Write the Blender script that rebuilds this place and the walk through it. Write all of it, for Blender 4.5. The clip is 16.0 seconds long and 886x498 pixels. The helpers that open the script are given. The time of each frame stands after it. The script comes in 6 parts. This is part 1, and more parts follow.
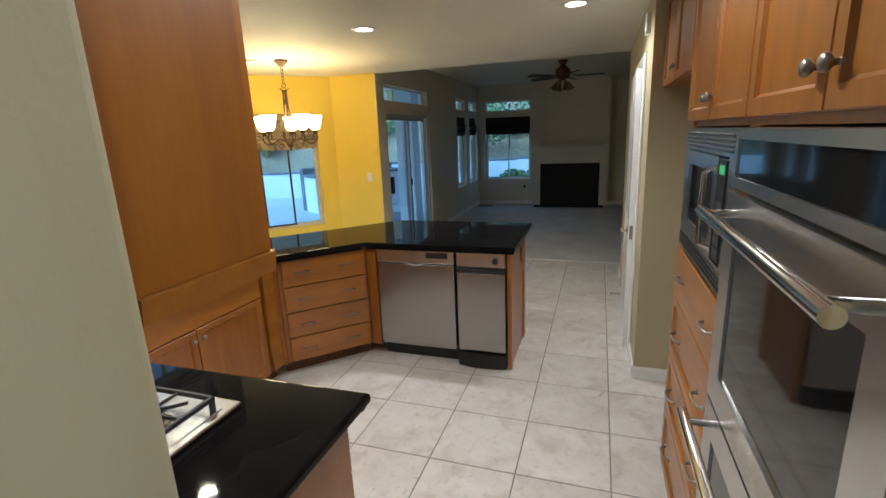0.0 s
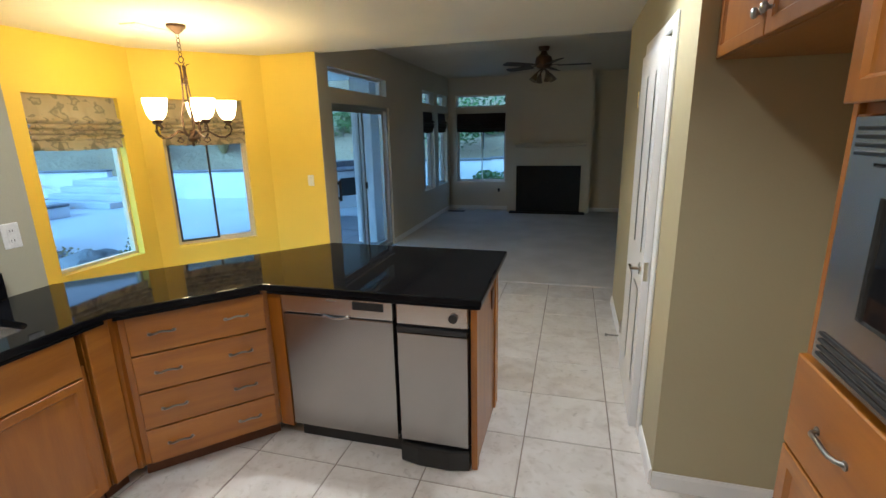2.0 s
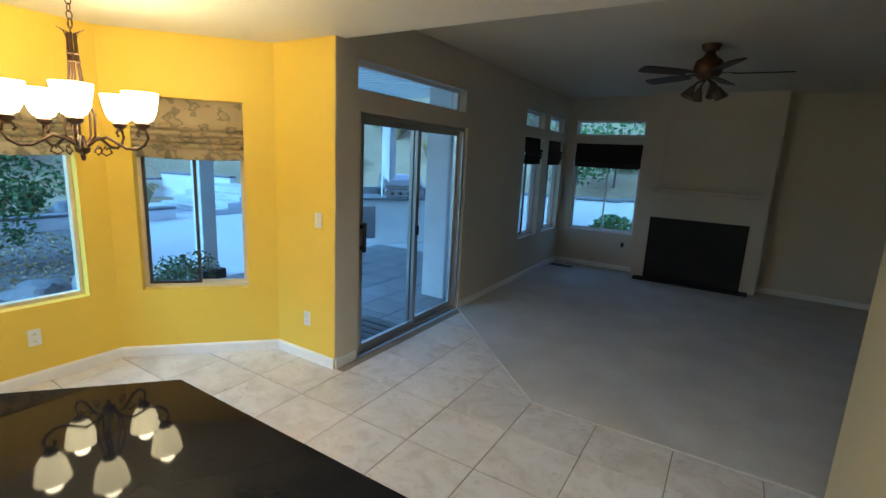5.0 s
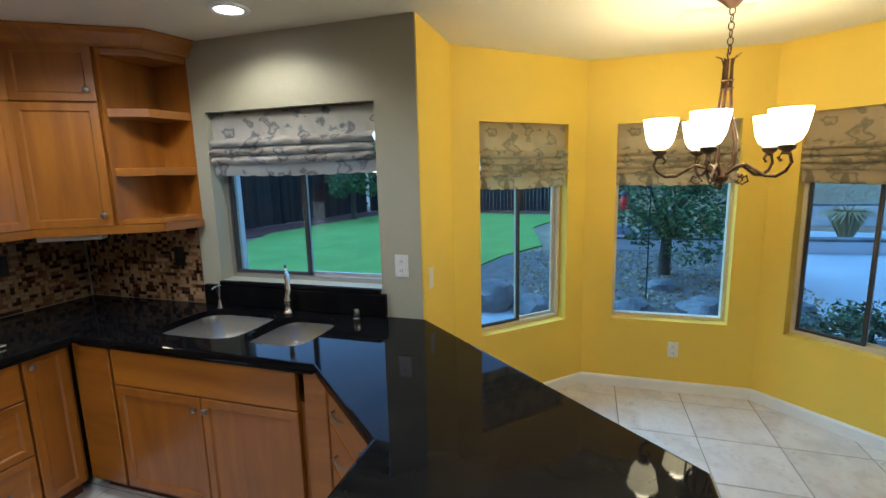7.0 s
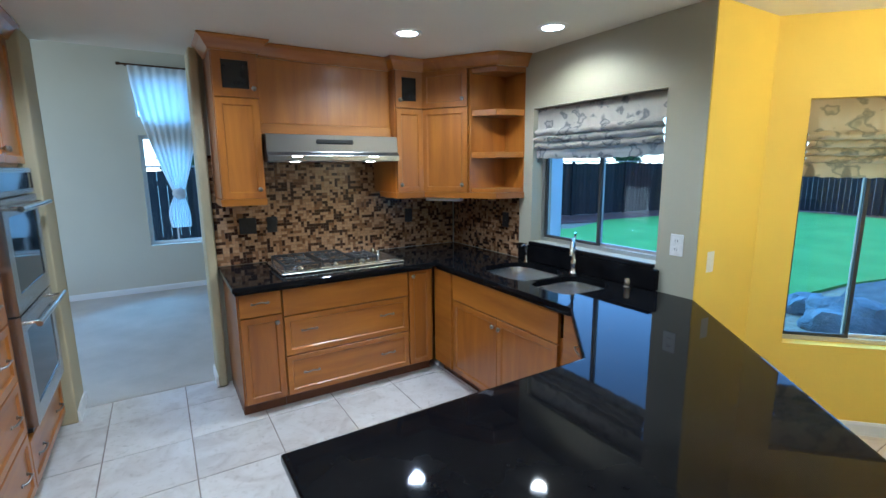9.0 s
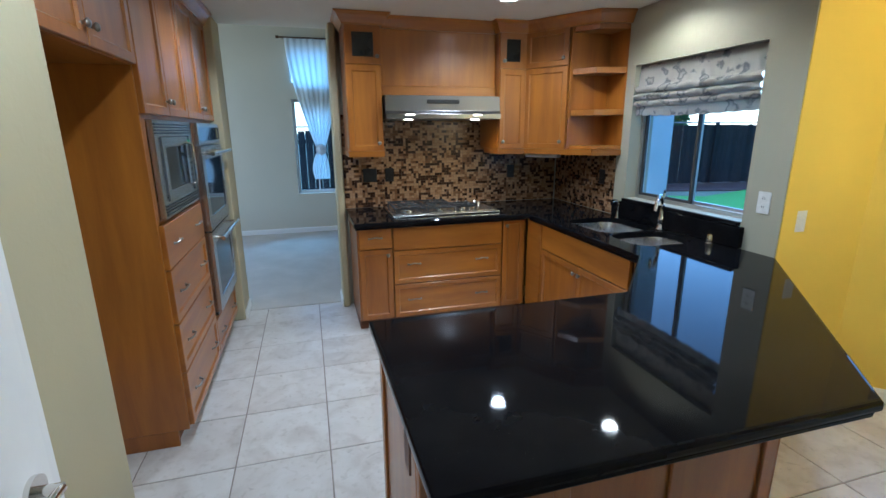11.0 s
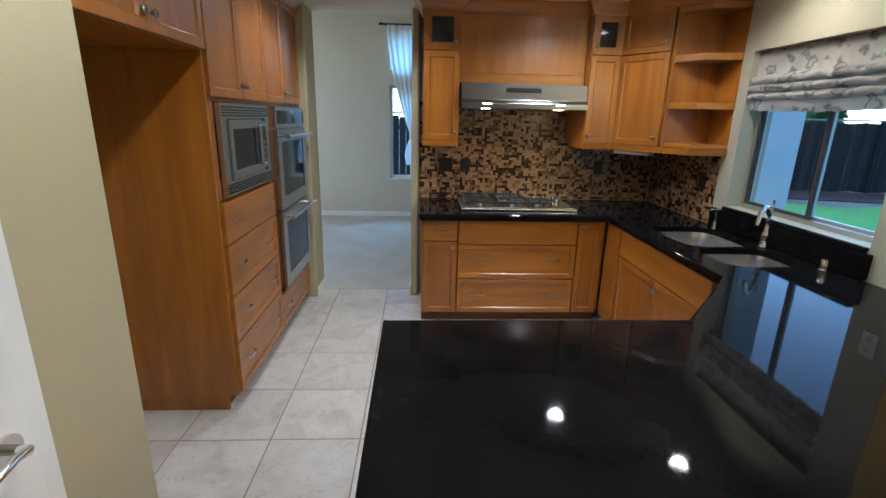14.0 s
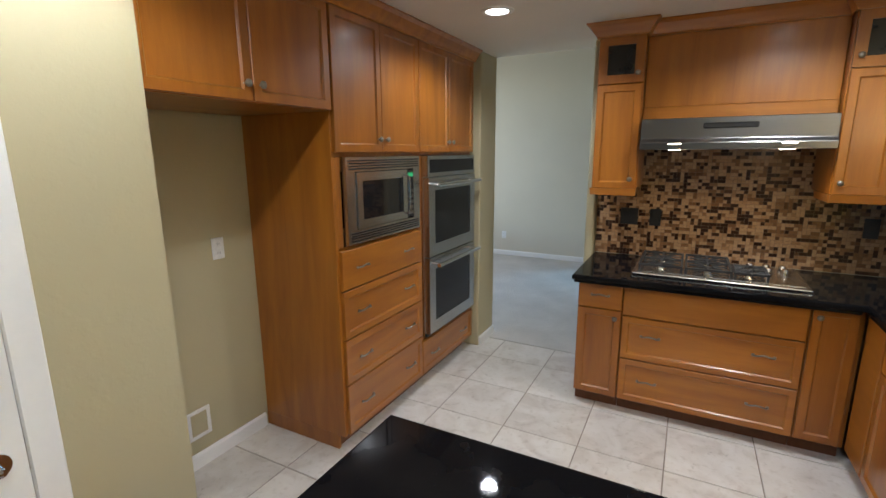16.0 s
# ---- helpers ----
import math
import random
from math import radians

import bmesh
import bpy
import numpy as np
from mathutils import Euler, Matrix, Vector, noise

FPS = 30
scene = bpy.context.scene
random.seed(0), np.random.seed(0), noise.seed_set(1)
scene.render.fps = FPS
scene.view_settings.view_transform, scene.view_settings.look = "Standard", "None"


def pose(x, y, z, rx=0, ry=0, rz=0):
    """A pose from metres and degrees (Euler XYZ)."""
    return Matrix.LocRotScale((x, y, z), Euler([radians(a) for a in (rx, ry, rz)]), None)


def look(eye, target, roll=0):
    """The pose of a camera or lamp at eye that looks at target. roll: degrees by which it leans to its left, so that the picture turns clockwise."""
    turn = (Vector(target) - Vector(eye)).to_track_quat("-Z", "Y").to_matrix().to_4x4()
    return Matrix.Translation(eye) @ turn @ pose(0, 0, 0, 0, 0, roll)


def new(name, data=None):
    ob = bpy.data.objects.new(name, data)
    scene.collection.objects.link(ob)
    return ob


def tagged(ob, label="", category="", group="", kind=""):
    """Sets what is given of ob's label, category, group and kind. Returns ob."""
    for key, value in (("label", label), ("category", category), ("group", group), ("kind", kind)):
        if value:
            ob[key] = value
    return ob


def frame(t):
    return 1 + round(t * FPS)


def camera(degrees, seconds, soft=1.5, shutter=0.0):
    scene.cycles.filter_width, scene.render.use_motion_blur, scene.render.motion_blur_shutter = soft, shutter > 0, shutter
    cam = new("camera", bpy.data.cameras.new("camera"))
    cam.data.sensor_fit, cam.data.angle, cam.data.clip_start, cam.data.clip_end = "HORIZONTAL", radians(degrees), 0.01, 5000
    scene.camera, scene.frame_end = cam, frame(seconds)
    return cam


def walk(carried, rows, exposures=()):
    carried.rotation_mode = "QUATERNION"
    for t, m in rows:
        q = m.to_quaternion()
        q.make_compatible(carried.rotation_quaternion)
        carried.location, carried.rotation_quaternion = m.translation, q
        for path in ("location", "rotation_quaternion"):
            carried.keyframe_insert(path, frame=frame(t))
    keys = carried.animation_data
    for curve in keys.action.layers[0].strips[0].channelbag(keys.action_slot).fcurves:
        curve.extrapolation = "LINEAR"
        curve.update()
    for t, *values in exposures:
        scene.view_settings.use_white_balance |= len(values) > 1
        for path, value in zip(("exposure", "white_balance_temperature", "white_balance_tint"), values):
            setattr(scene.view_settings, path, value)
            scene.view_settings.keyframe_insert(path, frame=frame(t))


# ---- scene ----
cam = camera(87.4, 16.0)
PATH = [
    (0, (0.161, 0.08, 1.654), (-0.465, 1.918, 1.175), -2.4),
    (0.5, (0.151, 0.23, 1.644), (-0.398, 2.091, 1.161), -2.2),
    (1, (0.127, 0.517, 1.632), (-0.415, 2.377, 1.138), -2.2),
    (1.5, (0.047, 0.826, 1.613), (-0.503, 2.685, 1.12), -1.7),
    (2, (0.008, 1.155, 1.63), (-0.514, 3.022, 1.139), -1.2),
    (2.5, (0.035, 1.525, 1.628), (-0.473, 3.406, 1.175), -0.7),
    (3, (0.001, 1.901, 1.604), (-0.458, 3.8, 1.174), 0.4),
    (3.2, (0.008, 2.024, 1.63), (-0.41, 3.933, 1.205), 1.0),
    (5.3, (-0.161, 3.32, 1.666), (-1.363, 4.872, 1.283), 2.9),
    (5.5, (-0.206, 3.403, 1.661), (-1.536, 4.846, 1.276), 2.7),
    (6, (-0.334, 3.532, 1.696), (-2.029, 4.521, 1.312), 1.6),
    (6.5, (-0.387, 3.645, 1.683), (-2.349, 3.805, 1.327), -0.4),
    (7, (-0.337, 3.615, 1.675), (-2.219, 3.026, 1.346), -1.4),
    (7.5, (-0.24, 3.58, 1.672), (-1.976, 2.639, 1.354), -1.1),
    (8, (-0.208, 3.711, 1.656), (-1.687, 2.408, 1.318), -0.7),
    (8.5, (-0.212, 3.937, 1.635), (-1.417, 2.378, 1.29), -0.3),
    (9, (-0.147, 4.17, 1.625), (-1.172, 2.488, 1.277), -0.5),
    (9.5, (-0.151, 4.367, 1.617), (-1.037, 2.617, 1.227), -0.5),
    (10, (-0.211, 4.587, 1.578), (-0.963, 2.788, 1.132), 0.0),
    (10.2, (-0.21, 4.644, 1.589), (-0.884, 2.819, 1.126), -0.1),
    (12.3, (-0.105, 4.595, 1.574), (-0.589, 2.737, 1.014), -0.3),
    (12.5, (-0.101, 4.602, 1.578), (-0.588, 2.751, 0.999), -0.4),
    (13, (-0.104, 4.618, 1.574), (-0.589, 2.765, 0.998), -0.1),
    (13.5, (-0.246, 4.603, 1.578), (-0.596, 2.715, 1.019), 0.1),
    (14, (-0.471, 4.539, 1.595), (-0.576, 2.617, 1.05), 1.4),
    (14.5, (-0.643, 4.351, 1.59), (-0.476, 2.437, 1.034), 1.3),
    (15, (-0.803, 4.175, 1.627), (-0.363, 2.305, 1.071), 1.5),
    (15.5, (-0.997, 4.076, 1.653), (-0.275, 2.277, 1.162), 0.6),
    (16, (-1.067, 4.059, 1.662), (-0.153, 2.327, 1.254), -0.3),
]
EXPOSURES = [(0.0, 1.78, 6200, 8), (3.2, 2.05, 6000, 7), (5.3, 1.85, 5900, 6), (6.0, 1.65, 6000, 6), (7.0, 1.45, 5600, 5), (7.8, 1.7, 5050, 3), (9.0, 2.0, 4850, 3), (10.2, 1.9, 4900, 3), (12.5, 1.7, 5300, 5), (16.0, 1.8, 6000, 8)]
walk(cam, [(t, look(eye, target, roll)) for t, eye, target, roll in PATH], EXPOSURES)

# ---------------- world and lamps ----------------
world = bpy.data.worlds.new("sky")
scene.world = world
world.use_nodes = True
wn = world.node_tree
sky = wn.nodes.new("ShaderNodeTexSky")
sky.sky_type = "NISHITA"
sky.sun_disc = False
sky.sun_elevation, sky.sun_rotation = radians(45), radians(200)
sky.ozone_density, sky.dust_density = 6.0, 0.2
wn.links.new(sky.outputs["Color"], wn.nodes["Background"].inputs["Color"])
wn.nodes["Background"].inputs["Strength"].default_value = 0.15

sun = new("sun", bpy.data.lights.new("sun", "SUN"))
sun.data.energy, sun.data.angle, sun.data.color = 1.5, radians(40), (0.20, 0.60, 1.0)
sun.matrix_world = pose(-8, 4, 12, 50, 0, -20)

CANS = [(-1.52, 3.42), (-0.02, 3.43), (-1.535, 1.50), (-2.22, 2.03), (-0.04, 1.45)]
CAN_POWER, BULB_POWER, HOOD_POWER = 18.0, 1.3, 0.28
CEIL, HIGH = 2.43, 2.68


def lamp(name, kind, at, power, colour, size, spot=None):
    data = bpy.data.lights.new(name, kind)
    data.energy, data.color = power, colour
    data.shadow_soft_size = size
    if spot:
        data.spot_size, data.spot_blend = radians(spot), 0.5
    ob = new(name, data)
    ob.location = at
    return ob


for cx, cy in CANS:
    lamp("can_lamp", "SPOT", (cx, cy, CEIL - 0.012), CAN_POWER * (0.55 if cx < -2 else 1), (1.0, 0.90, 0.72) if cx < -2 else (0.98, 0.98, 1.0), 0.05, 154)

# added fill lamp on the unseen east side, lifts the dining room's brightness
dining_fill = new("dining_fill_lamp", bpy.data.lights.new("dining_fill_lamp", "AREA"))
dining_fill.data.shape, dining_fill.data.size, dining_fill.data.size_y = "RECTANGLE", 2.5, 2.3
dining_fill.data.energy, dining_fill.data.color = 10.0, (1.0, 0.96, 0.88)
dining_fill.matrix_world = look((2.59, -1.38, 1.7), (0, -1.38, 1.5))

# ---------------- materials ----------------


def nodes_of(name):
    m = bpy.data.materials.new(name)
    m.use_nodes = True
    nt = m.node_tree
    return m, nt, nt.nodes["Principled BSDF"]


def ramp(nt, src, stops):
    r = nt.nodes.new("ShaderNodeValToRGB")
    while len(r.color_ramp.elements) < len(stops):
        r.color_ramp.elements.new(0.5)
    for e, (p, c) in zip(r.color_ramp.elements, stops):
        e.position, e.color = p, (*c, 1)
    nt.links.new(src, r.inputs["Fac"])
    return r.outputs["Color"]


def tex(nt, scale, detail=4, stretch=(1, 1, 1), coords="Object", kind="ShaderNodeTexNoise", rough=0.55):
    tc, mp, n = nt.nodes.new("ShaderNodeTexCoord"), nt.nodes.new("ShaderNodeMapping"), nt.nodes.new(kind)
    mp.inputs["Scale"].default_value = stretch
    nt.links.new(tc.outputs[coords], mp.inputs["Vector"])
    nt.links.new(mp.outputs["Vector"], n.inputs["Vector"])
    n.inputs["Scale"].default_value = scale
    if kind == "ShaderNodeTexNoise":
        n.inputs["Detail"].default_value = detail
        n.inputs["Roughness"].default_value = rough
        return n.outputs["Fac"]
    return n.outputs["Distance"]


def mix(nt, a, b, fac, mode="MULTIPLY"):
    n = nt.nodes.new("ShaderNodeMix")
    n.data_type, n.blend_type = "RGBA", mode
    for sock, v in ((n.inputs[6], a), (n.inputs[7], b), (n.inputs[0], fac)):
        if isinstance(v, bpy.types.NodeSocket):
            nt.links.new(v, sock)
        elif isinstance(v, (int, float)):
            sock.default_value = v
        else:
            sock.default_value = (*v, 1)
    return n.outputs[2]


def bump(nt, bsdf, src, strength, dist=0.01):
    b = nt.nodes.new("ShaderNodeBump")
    b.inputs["Strength"].default_value, b.inputs["Distance"].default_value = strength, dist
    nt.links.new(src, b.inputs["Height"])
    nt.links.new(b.outputs["Normal"], bsdf.inputs["Normal"])


def surface(name, c1, c2, scale=6, rough=0.6, metal=0.0, fine=80, bumpy=0.15, depth=0.003, stretch=(1, 1, 1), per_object=0.0, rough_var=0.0, coat=0.0, grainy=0.14):
    """Two-scale procedural surface: slow colour drift, fine grain, small relief."""
    m, nt, b = nodes_of(name)
    slow = tex(nt, scale, 5, stretch)
    col = ramp(nt, slow, [(0.3, c1), (0.7, c2)])
    grain = tex(nt, fine, 3, stretch)
    col = mix(nt, col, ramp(nt, grain, [(0.3, (1 - grainy,) * 3), (0.7, (1, 1, 1))]), 1.0)
    if per_object:
        oi = nt.nodes.new("ShaderNodeObjectInfo")
        col = mix(nt, col, ramp(nt, oi.outputs["Random"], [(0, (1 - per_object,) * 3), (1, (1, 1, 1))]), 1.0)
    nt.links.new(col, b.inputs["Base Color"])
    b.inputs["Roughness"].default_value, b.inputs["Metallic"].default_value = rough, metal
    b.inputs["Coat Weight"].default_value = coat
    b.inputs["Coat Roughness"].default_value = 0.12
    if rough_var:
        r = nt.nodes.new("ShaderNodeMapRange")
        r.inputs["To Min"].default_value, r.inputs["To Max"].default_value = rough - rough_var, rough + rough_var
        nt.links.new(slow, r.inputs["Value"])
        nt.links.new(r.outputs["Result"], b.inputs["Roughness"])
    if bumpy:
        bump(nt, b, grain, bumpy, depth)
    return m


def wood(name, c1, c2, stretch):
    m, nt, b = nodes_of(name)
    oi, tc, add, mp = nt.nodes.new("ShaderNodeObjectInfo"), nt.nodes.new("ShaderNodeTexCoord"), nt.nodes.new("ShaderNodeVectorMath"), nt.nodes.new("ShaderNodeMapping")
    sc = nt.nodes.new("ShaderNodeMath")
    sc.operation, sc.inputs[1].default_value = "MULTIPLY", 7.0
    nt.links.new(oi.outputs["Random"], sc.inputs[0])
    nt.links.new(tc.outputs["Object"], add.inputs[0])
    nt.links.new(sc.outputs[0], add.inputs[1])
    nt.links.new(add.outputs[0], mp.inputs["Vector"])
    mp.inputs["Scale"].default_value = stretch
    big, fine = nt.nodes.new("ShaderNodeTexNoise"), nt.nodes.new("ShaderNodeTexNoise")
    for n, s, d in ((big, 2.2, 4), (fine, 26, 6)):
        nt.links.new(mp.outputs["Vector"], n.inputs["Vector"])
        n.inputs["Scale"].default_value, n.inputs["Detail"].default_value = s, d
    big.inputs["Distortion"].default_value = 0.8
    col = ramp(nt, big.outputs["Fac"], [(0.25, c1), (0.75, c2)])
    col = mix(nt, col, ramp(nt, fine.outputs["Fac"], [(0.3, (0.88, 0.85, 0.80)), (0.65, (1, 1, 1))]), 0.55)
    col = mix(nt, col, ramp(nt, oi.outputs["Random"], [(0, (0.80, 0.76, 0.72)), (1, (1.0, 1.0, 1.0))]), 1.0)
    nt.links.new(col, b.inputs["Base Color"])
    b.inputs["Roughness"].default_value = 0.38
    b.inputs["Coat Weight"].default_value, b.inputs["Coat Roughness"].default_value = 0.55, 0.22
    bump(nt, b, fine.outputs["Fac"], 0.05, 0.001)
    return m


def plaster(name, c):
    m, nt, b = nodes_of(name)
    slow = tex(nt, 1.3, 4)
    col = ramp(nt, slow, [(0.3, tuple(v * 0.94 for v in c)), (0.7, c)])
    nt.links.new(col, b.inputs["Base Color"])
    b.inputs["Roughness"].default_value = 0.62
    orange = tex(nt, 70, 3)
    knock = tex(nt, 22, 4)
    s = nt.nodes.new("ShaderNodeMath")
    nt.links.new(orange, s.inputs[0]), nt.links.new(ramp(nt, knock, [(0.5, (0, 0, 0)), (0.62, (1, 1, 1))]), s.inputs[1])
    bump(nt, b, s.outputs[0], 0.10, 0.003)
    return m


def metal(name, c, rough, streak=(1, 1, 60)):
    m, nt, b = nodes_of(name)
    n = tex(nt, 9, 5, streak)
    nt.links.new(ramp(nt, n, [(0.3, tuple(v * 0.96 for v in c)), (0.7, c)]), b.inputs["Base Color"])
    b.inputs["Metallic"].default_value = 1.0
    r = nt.nodes.new("ShaderNodeMapRange")
    r.inputs["To Min"].default_value, r.inputs["To Max"].default_value = rough * 0.94, rough * 1.08
    nt.links.new(n, r.inputs["Value"])
    nt.links.new(r.outputs["Result"], b.inputs["Roughness"])
    return m


def glass_pane(name, tint=(0.94, 0.97, 0.97)):
    m = bpy.data.materials.new(name)
    m.use_nodes = True
    nt = m.node_tree
    nt.nodes.remove(nt.nodes["Principled BSDF"])
    t, g, mx, f, pw, sc = (nt.nodes.new(k) for k in ("ShaderNodeBsdfTransparent", "ShaderNodeBsdfGlossy", "ShaderNodeMixShader", "ShaderNodeLayerWeight", "ShaderNodeMath", "ShaderNodeMath"))
    t.inputs["Color"].default_value, g.inputs["Roughness"].default_value = (*tint, 1), 0.01
    f.inputs["Blend"].default_value = 0.5
    pw.operation, pw.inputs[1].default_value = "POWER", 4.0
    sc.operation, sc.inputs[1].default_value, sc.inputs[2].default_value = "MULTIPLY_ADD", 0.45, 0.02
    nt.links.new(f.outputs["Facing"], pw.inputs[0]), nt.links.new(pw.outputs[0], sc.inputs[0])
    nt.links.new(sc.outputs[0], mx.inputs[0]), nt.links.new(t.outputs[0], mx.inputs[1]), nt.links.new(g.outputs[0], mx.inputs[2])
    nt.links.new(mx.outputs[0], nt.nodes["Material Output"].inputs["Surface"])
    return m


def glow(name, c, strength, base=(0.8, 0.8, 0.8)):
    m, nt, b = nodes_of(name)
    b.inputs["Base Color"].default_value = (*base, 1)
    b.inputs["Emission Color"].default_value, b.inputs["Emission Strength"].default_value = (*c, 1), strength
    return m


def granite():
    m, nt, b = nodes_of("black_granite")
    slow = tex(nt, 5, 5)
    col = ramp(nt, slow, [(0.35, (0.004, 0.004, 0.005)), (0.75, (0.010, 0.0095, 0.0095))])
    speck = tex(nt, 120, 1, kind="ShaderNodeTexVoronoi")
    big = tex(nt, 35, 2)
    dots = ramp(nt, speck, [(0.0, (1, 1, 1)), (0.10, (0, 0, 0))])
    gate = ramp(nt, big, [(0.60, (0, 0, 0)), (0.68, (1, 1, 1))])
    col = mix(nt, col, mix(nt, mix(nt, dots, gate, 1.0), (0.30, 0.27, 0.22), 1.0), 1.0, "ADD")
    nt.links.new(col, b.inputs["Base Color"])
    b.inputs["Specular IOR Level"].default_value = 0.08
    r = nt.nodes.new("ShaderNodeMapRange")
    r.inputs["To Min"].default_value, r.inputs["To Max"].default_value = 0.02, 0.06
    nt.links.new(tex(nt, 3, 4), r.inputs["Value"])
    nt.links.new(r.outputs["Result"], b.inputs["Roughness"])
    return m


def floor_tile_mat():
    m, nt, b = nodes_of("travertine_look_tile")
    oi, tc, add = nt.nodes.new("ShaderNodeObjectInfo"), nt.nodes.new("ShaderNodeTexCoord"), nt.nodes.new("ShaderNodeVectorMath")
    sc = nt.nodes.new("ShaderNodeMath")
    sc.operation, sc.inputs[1].default_value = "MULTIPLY", 31.0
    nt.links.new(oi.outputs["Random"], sc.inputs[0]), nt.links.new(tc.outputs["Object"], add.inputs[0]), nt.links.new(sc.outputs[0], add.inputs[1])
    fac = []
    for s, d, dist in ((5, 6, 1.2), (28, 4, 0.3), (11, 3, 2.0)):
        n = nt.nodes.new("ShaderNodeTexNoise")
        n.inputs["Scale"].default_value, n.inputs["Detail"].default_value, n.inputs["Distortion"].default_value = s, d, dist
        nt.links.new(add.outputs[0], n.inputs["Vector"])
        fac.append(n.outputs["Fac"])
    col = ramp(nt, fac[0], [(0.3, (0.56, 0.51, 0.46)), (0.5, (0.66, 0.62, 0.57)), (0.72, (0.72, 0.69, 0.65))])
    col = mix(nt, col, ramp(nt, fac[1], [(0.28, (0.80, 0.77, 0.73)), (0.45, (1, 1, 1))]), 0.7)
    col = mix(nt, col, ramp(nt, fac[2], [(0.26, (0.62, 0.60, 0.57)), (0.34, (1, 1, 1))]), 0.6)
    col = mix(nt, col, ramp(nt, oi.outputs["Random"], [(0, (0.9, 0.89, 0.88)), (1, (1, 1, 1))]), 1.0)
    nt.links.new(col, b.inputs["Base Color"])
    b.inputs["Roughness"].default_value = 0.36
    bump(nt, b, fac[1], 0.06, 0.002)
    return m


def mosaic_mat(name, island):
    m, nt, b = nodes_of(name)
    if island:
        src = nt.nodes.new("ShaderNodeNewGeometry").outputs["Random Per Island"]
    else:
        src = nt.nodes.new("ShaderNodeObjectInfo").outputs["Random"]
    stops = [(0.0, (0.03, 0.014, 0.009)), (0.22, (0.055, 0.026, 0.015)), (0.28, (0.19, 0.095, 0.042)), (0.44, (0.25, 0.135, 0.062)), (0.52, (0.38, 0.22, 0.11)), (0.88, (0.45, 0.285, 0.155))]
    col = ramp(nt, src, stops)
    col = mix(nt, col, ramp(nt, tex(nt, 90, 3), [(0.3, (0.75, 0.72, 0.7)), (0.7, (1, 1, 1))]), 1.0)
    nt.links.new(col, b.inputs["Base Color"])
    b.inputs["Roughness"].default_value = 0.25
    return m


def fabric(name, base, shade, leaf):
    m, nt, b = nodes_of(name)
    n1 = tex(nt, 9, 3, (1, 1, 1.3), rough=0.4)
    n2 = tex(nt, 7, 2, (1.6, 1, 0.8), rough=0.3)
    col = ramp(nt, tex(nt, 4, 3), [(0.35, base), (0.7, shade)])
    col = mix(nt, col, leaf, ramp(nt, n1, [(0.55, (0, 0, 0)), (0.60, (0.85, 0.85, 0.85)), (0.66, (0.1, 0.1, 0.1))]), "MIX")
    col = mix(nt, col, tuple(v * 0.7 for v in leaf), ramp(nt, n2, [(0.62, (0, 0, 0)), (0.68, (0.7, 0.7, 0.7))]), "MIX")
    nt.links.new(col, b.inputs["Base Color"])
    b.inputs["Roughness"].default_value = 0.9
    bump(nt, b, tex(nt, 300, 2), 0.2, 0.001)
    return m


WOOD_V = wood("alder_vertical", (0.26, 0.084, 0.007), (0.42, 0.150, 0.011), (5, 5, 0.55))
WOOD_H = wood("alder_horizontal", (0.28, 0.093, 0.007), (0.45, 0.167, 0.012), (0.55, 5, 5))
# darker brown than the cabinet fronts; used on plinths and one outlet
WOOD_D = surface("dark_brown_plinth", (0.10, 0.035, 0.010), (0.16, 0.055, 0.016), 8, 0.5, fine=60)
PAINT_TAN = plaster("tan_wall_paint", (0.44, 0.385, 0.235))
PAINT_SAGE = plaster("sage_grey_wall_paint", (0.40, 0.375, 0.275))
PAINT_YELLOW = plaster("yellow_wall_paint", (0.80, 0.56, 0.07))
PAINT_CEIL = plaster("ceiling_paint", (0.72, 0.68, 0.58))
PAINT_FAM = plaster("beige_wall_paint", (0.60, 0.54, 0.42))
PAINT_DIN = plaster("greige_wall_paint", (0.60, 0.555, 0.445))
WHITE = surface("white_semi_gloss_paint", (0.76, 0.75, 0.72), (0.82, 0.81, 0.78), 3, 0.35, fine=40, bumpy=0.02, grainy=0.02)
WHITE_PLASTIC = surface("white_plastic", (0.74, 0.73, 0.70), (0.8, 0.79, 0.76), 10, 0.35, bumpy=0)
BLACK_PLASTIC = surface("black_plastic", (0.008, 0.008, 0.008), (0.014, 0.014, 0.014), 10, 0.35, bumpy=0)
GRANITE = granite()
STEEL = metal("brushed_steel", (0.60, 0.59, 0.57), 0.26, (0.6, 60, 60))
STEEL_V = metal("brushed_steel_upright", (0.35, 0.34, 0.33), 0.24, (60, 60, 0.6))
CHROME = metal("polished_nickel", (0.70, 0.68, 0.64), 0.12, (1, 1, 1))
PEWTER = metal("pewter", (0.30, 0.285, 0.26), 0.34, (1, 1, 1))
IRON = surface("bronzed_iron", (0.055, 0.026, 0.013), (0.11, 0.055, 0.028), 20, 0.42, 0.6, 90, 0.2)
CAST = surface("black_cast_iron", (0.018, 0.018, 0.018), (0.03, 0.03, 0.03), 20, 0.5, 0.2, 120, 0.2)
OVEN_GLASS = surface("dark_oven_glass", (0.008, 0.008, 0.009), (0.013, 0.012, 0.013), 4, 0.05, bumpy=0)
CAB_GLASS = surface("dark_cabinet_glass", (0.010, 0.011, 0.012), (0.02, 0.02, 0.02), 6, 0.06, bumpy=0)
TILE = floor_tile_mat()
GROUT = surface("grey_brown_grout", (0.26, 0.22, 0.18), (0.36, 0.31, 0.26), 5, 0.9)
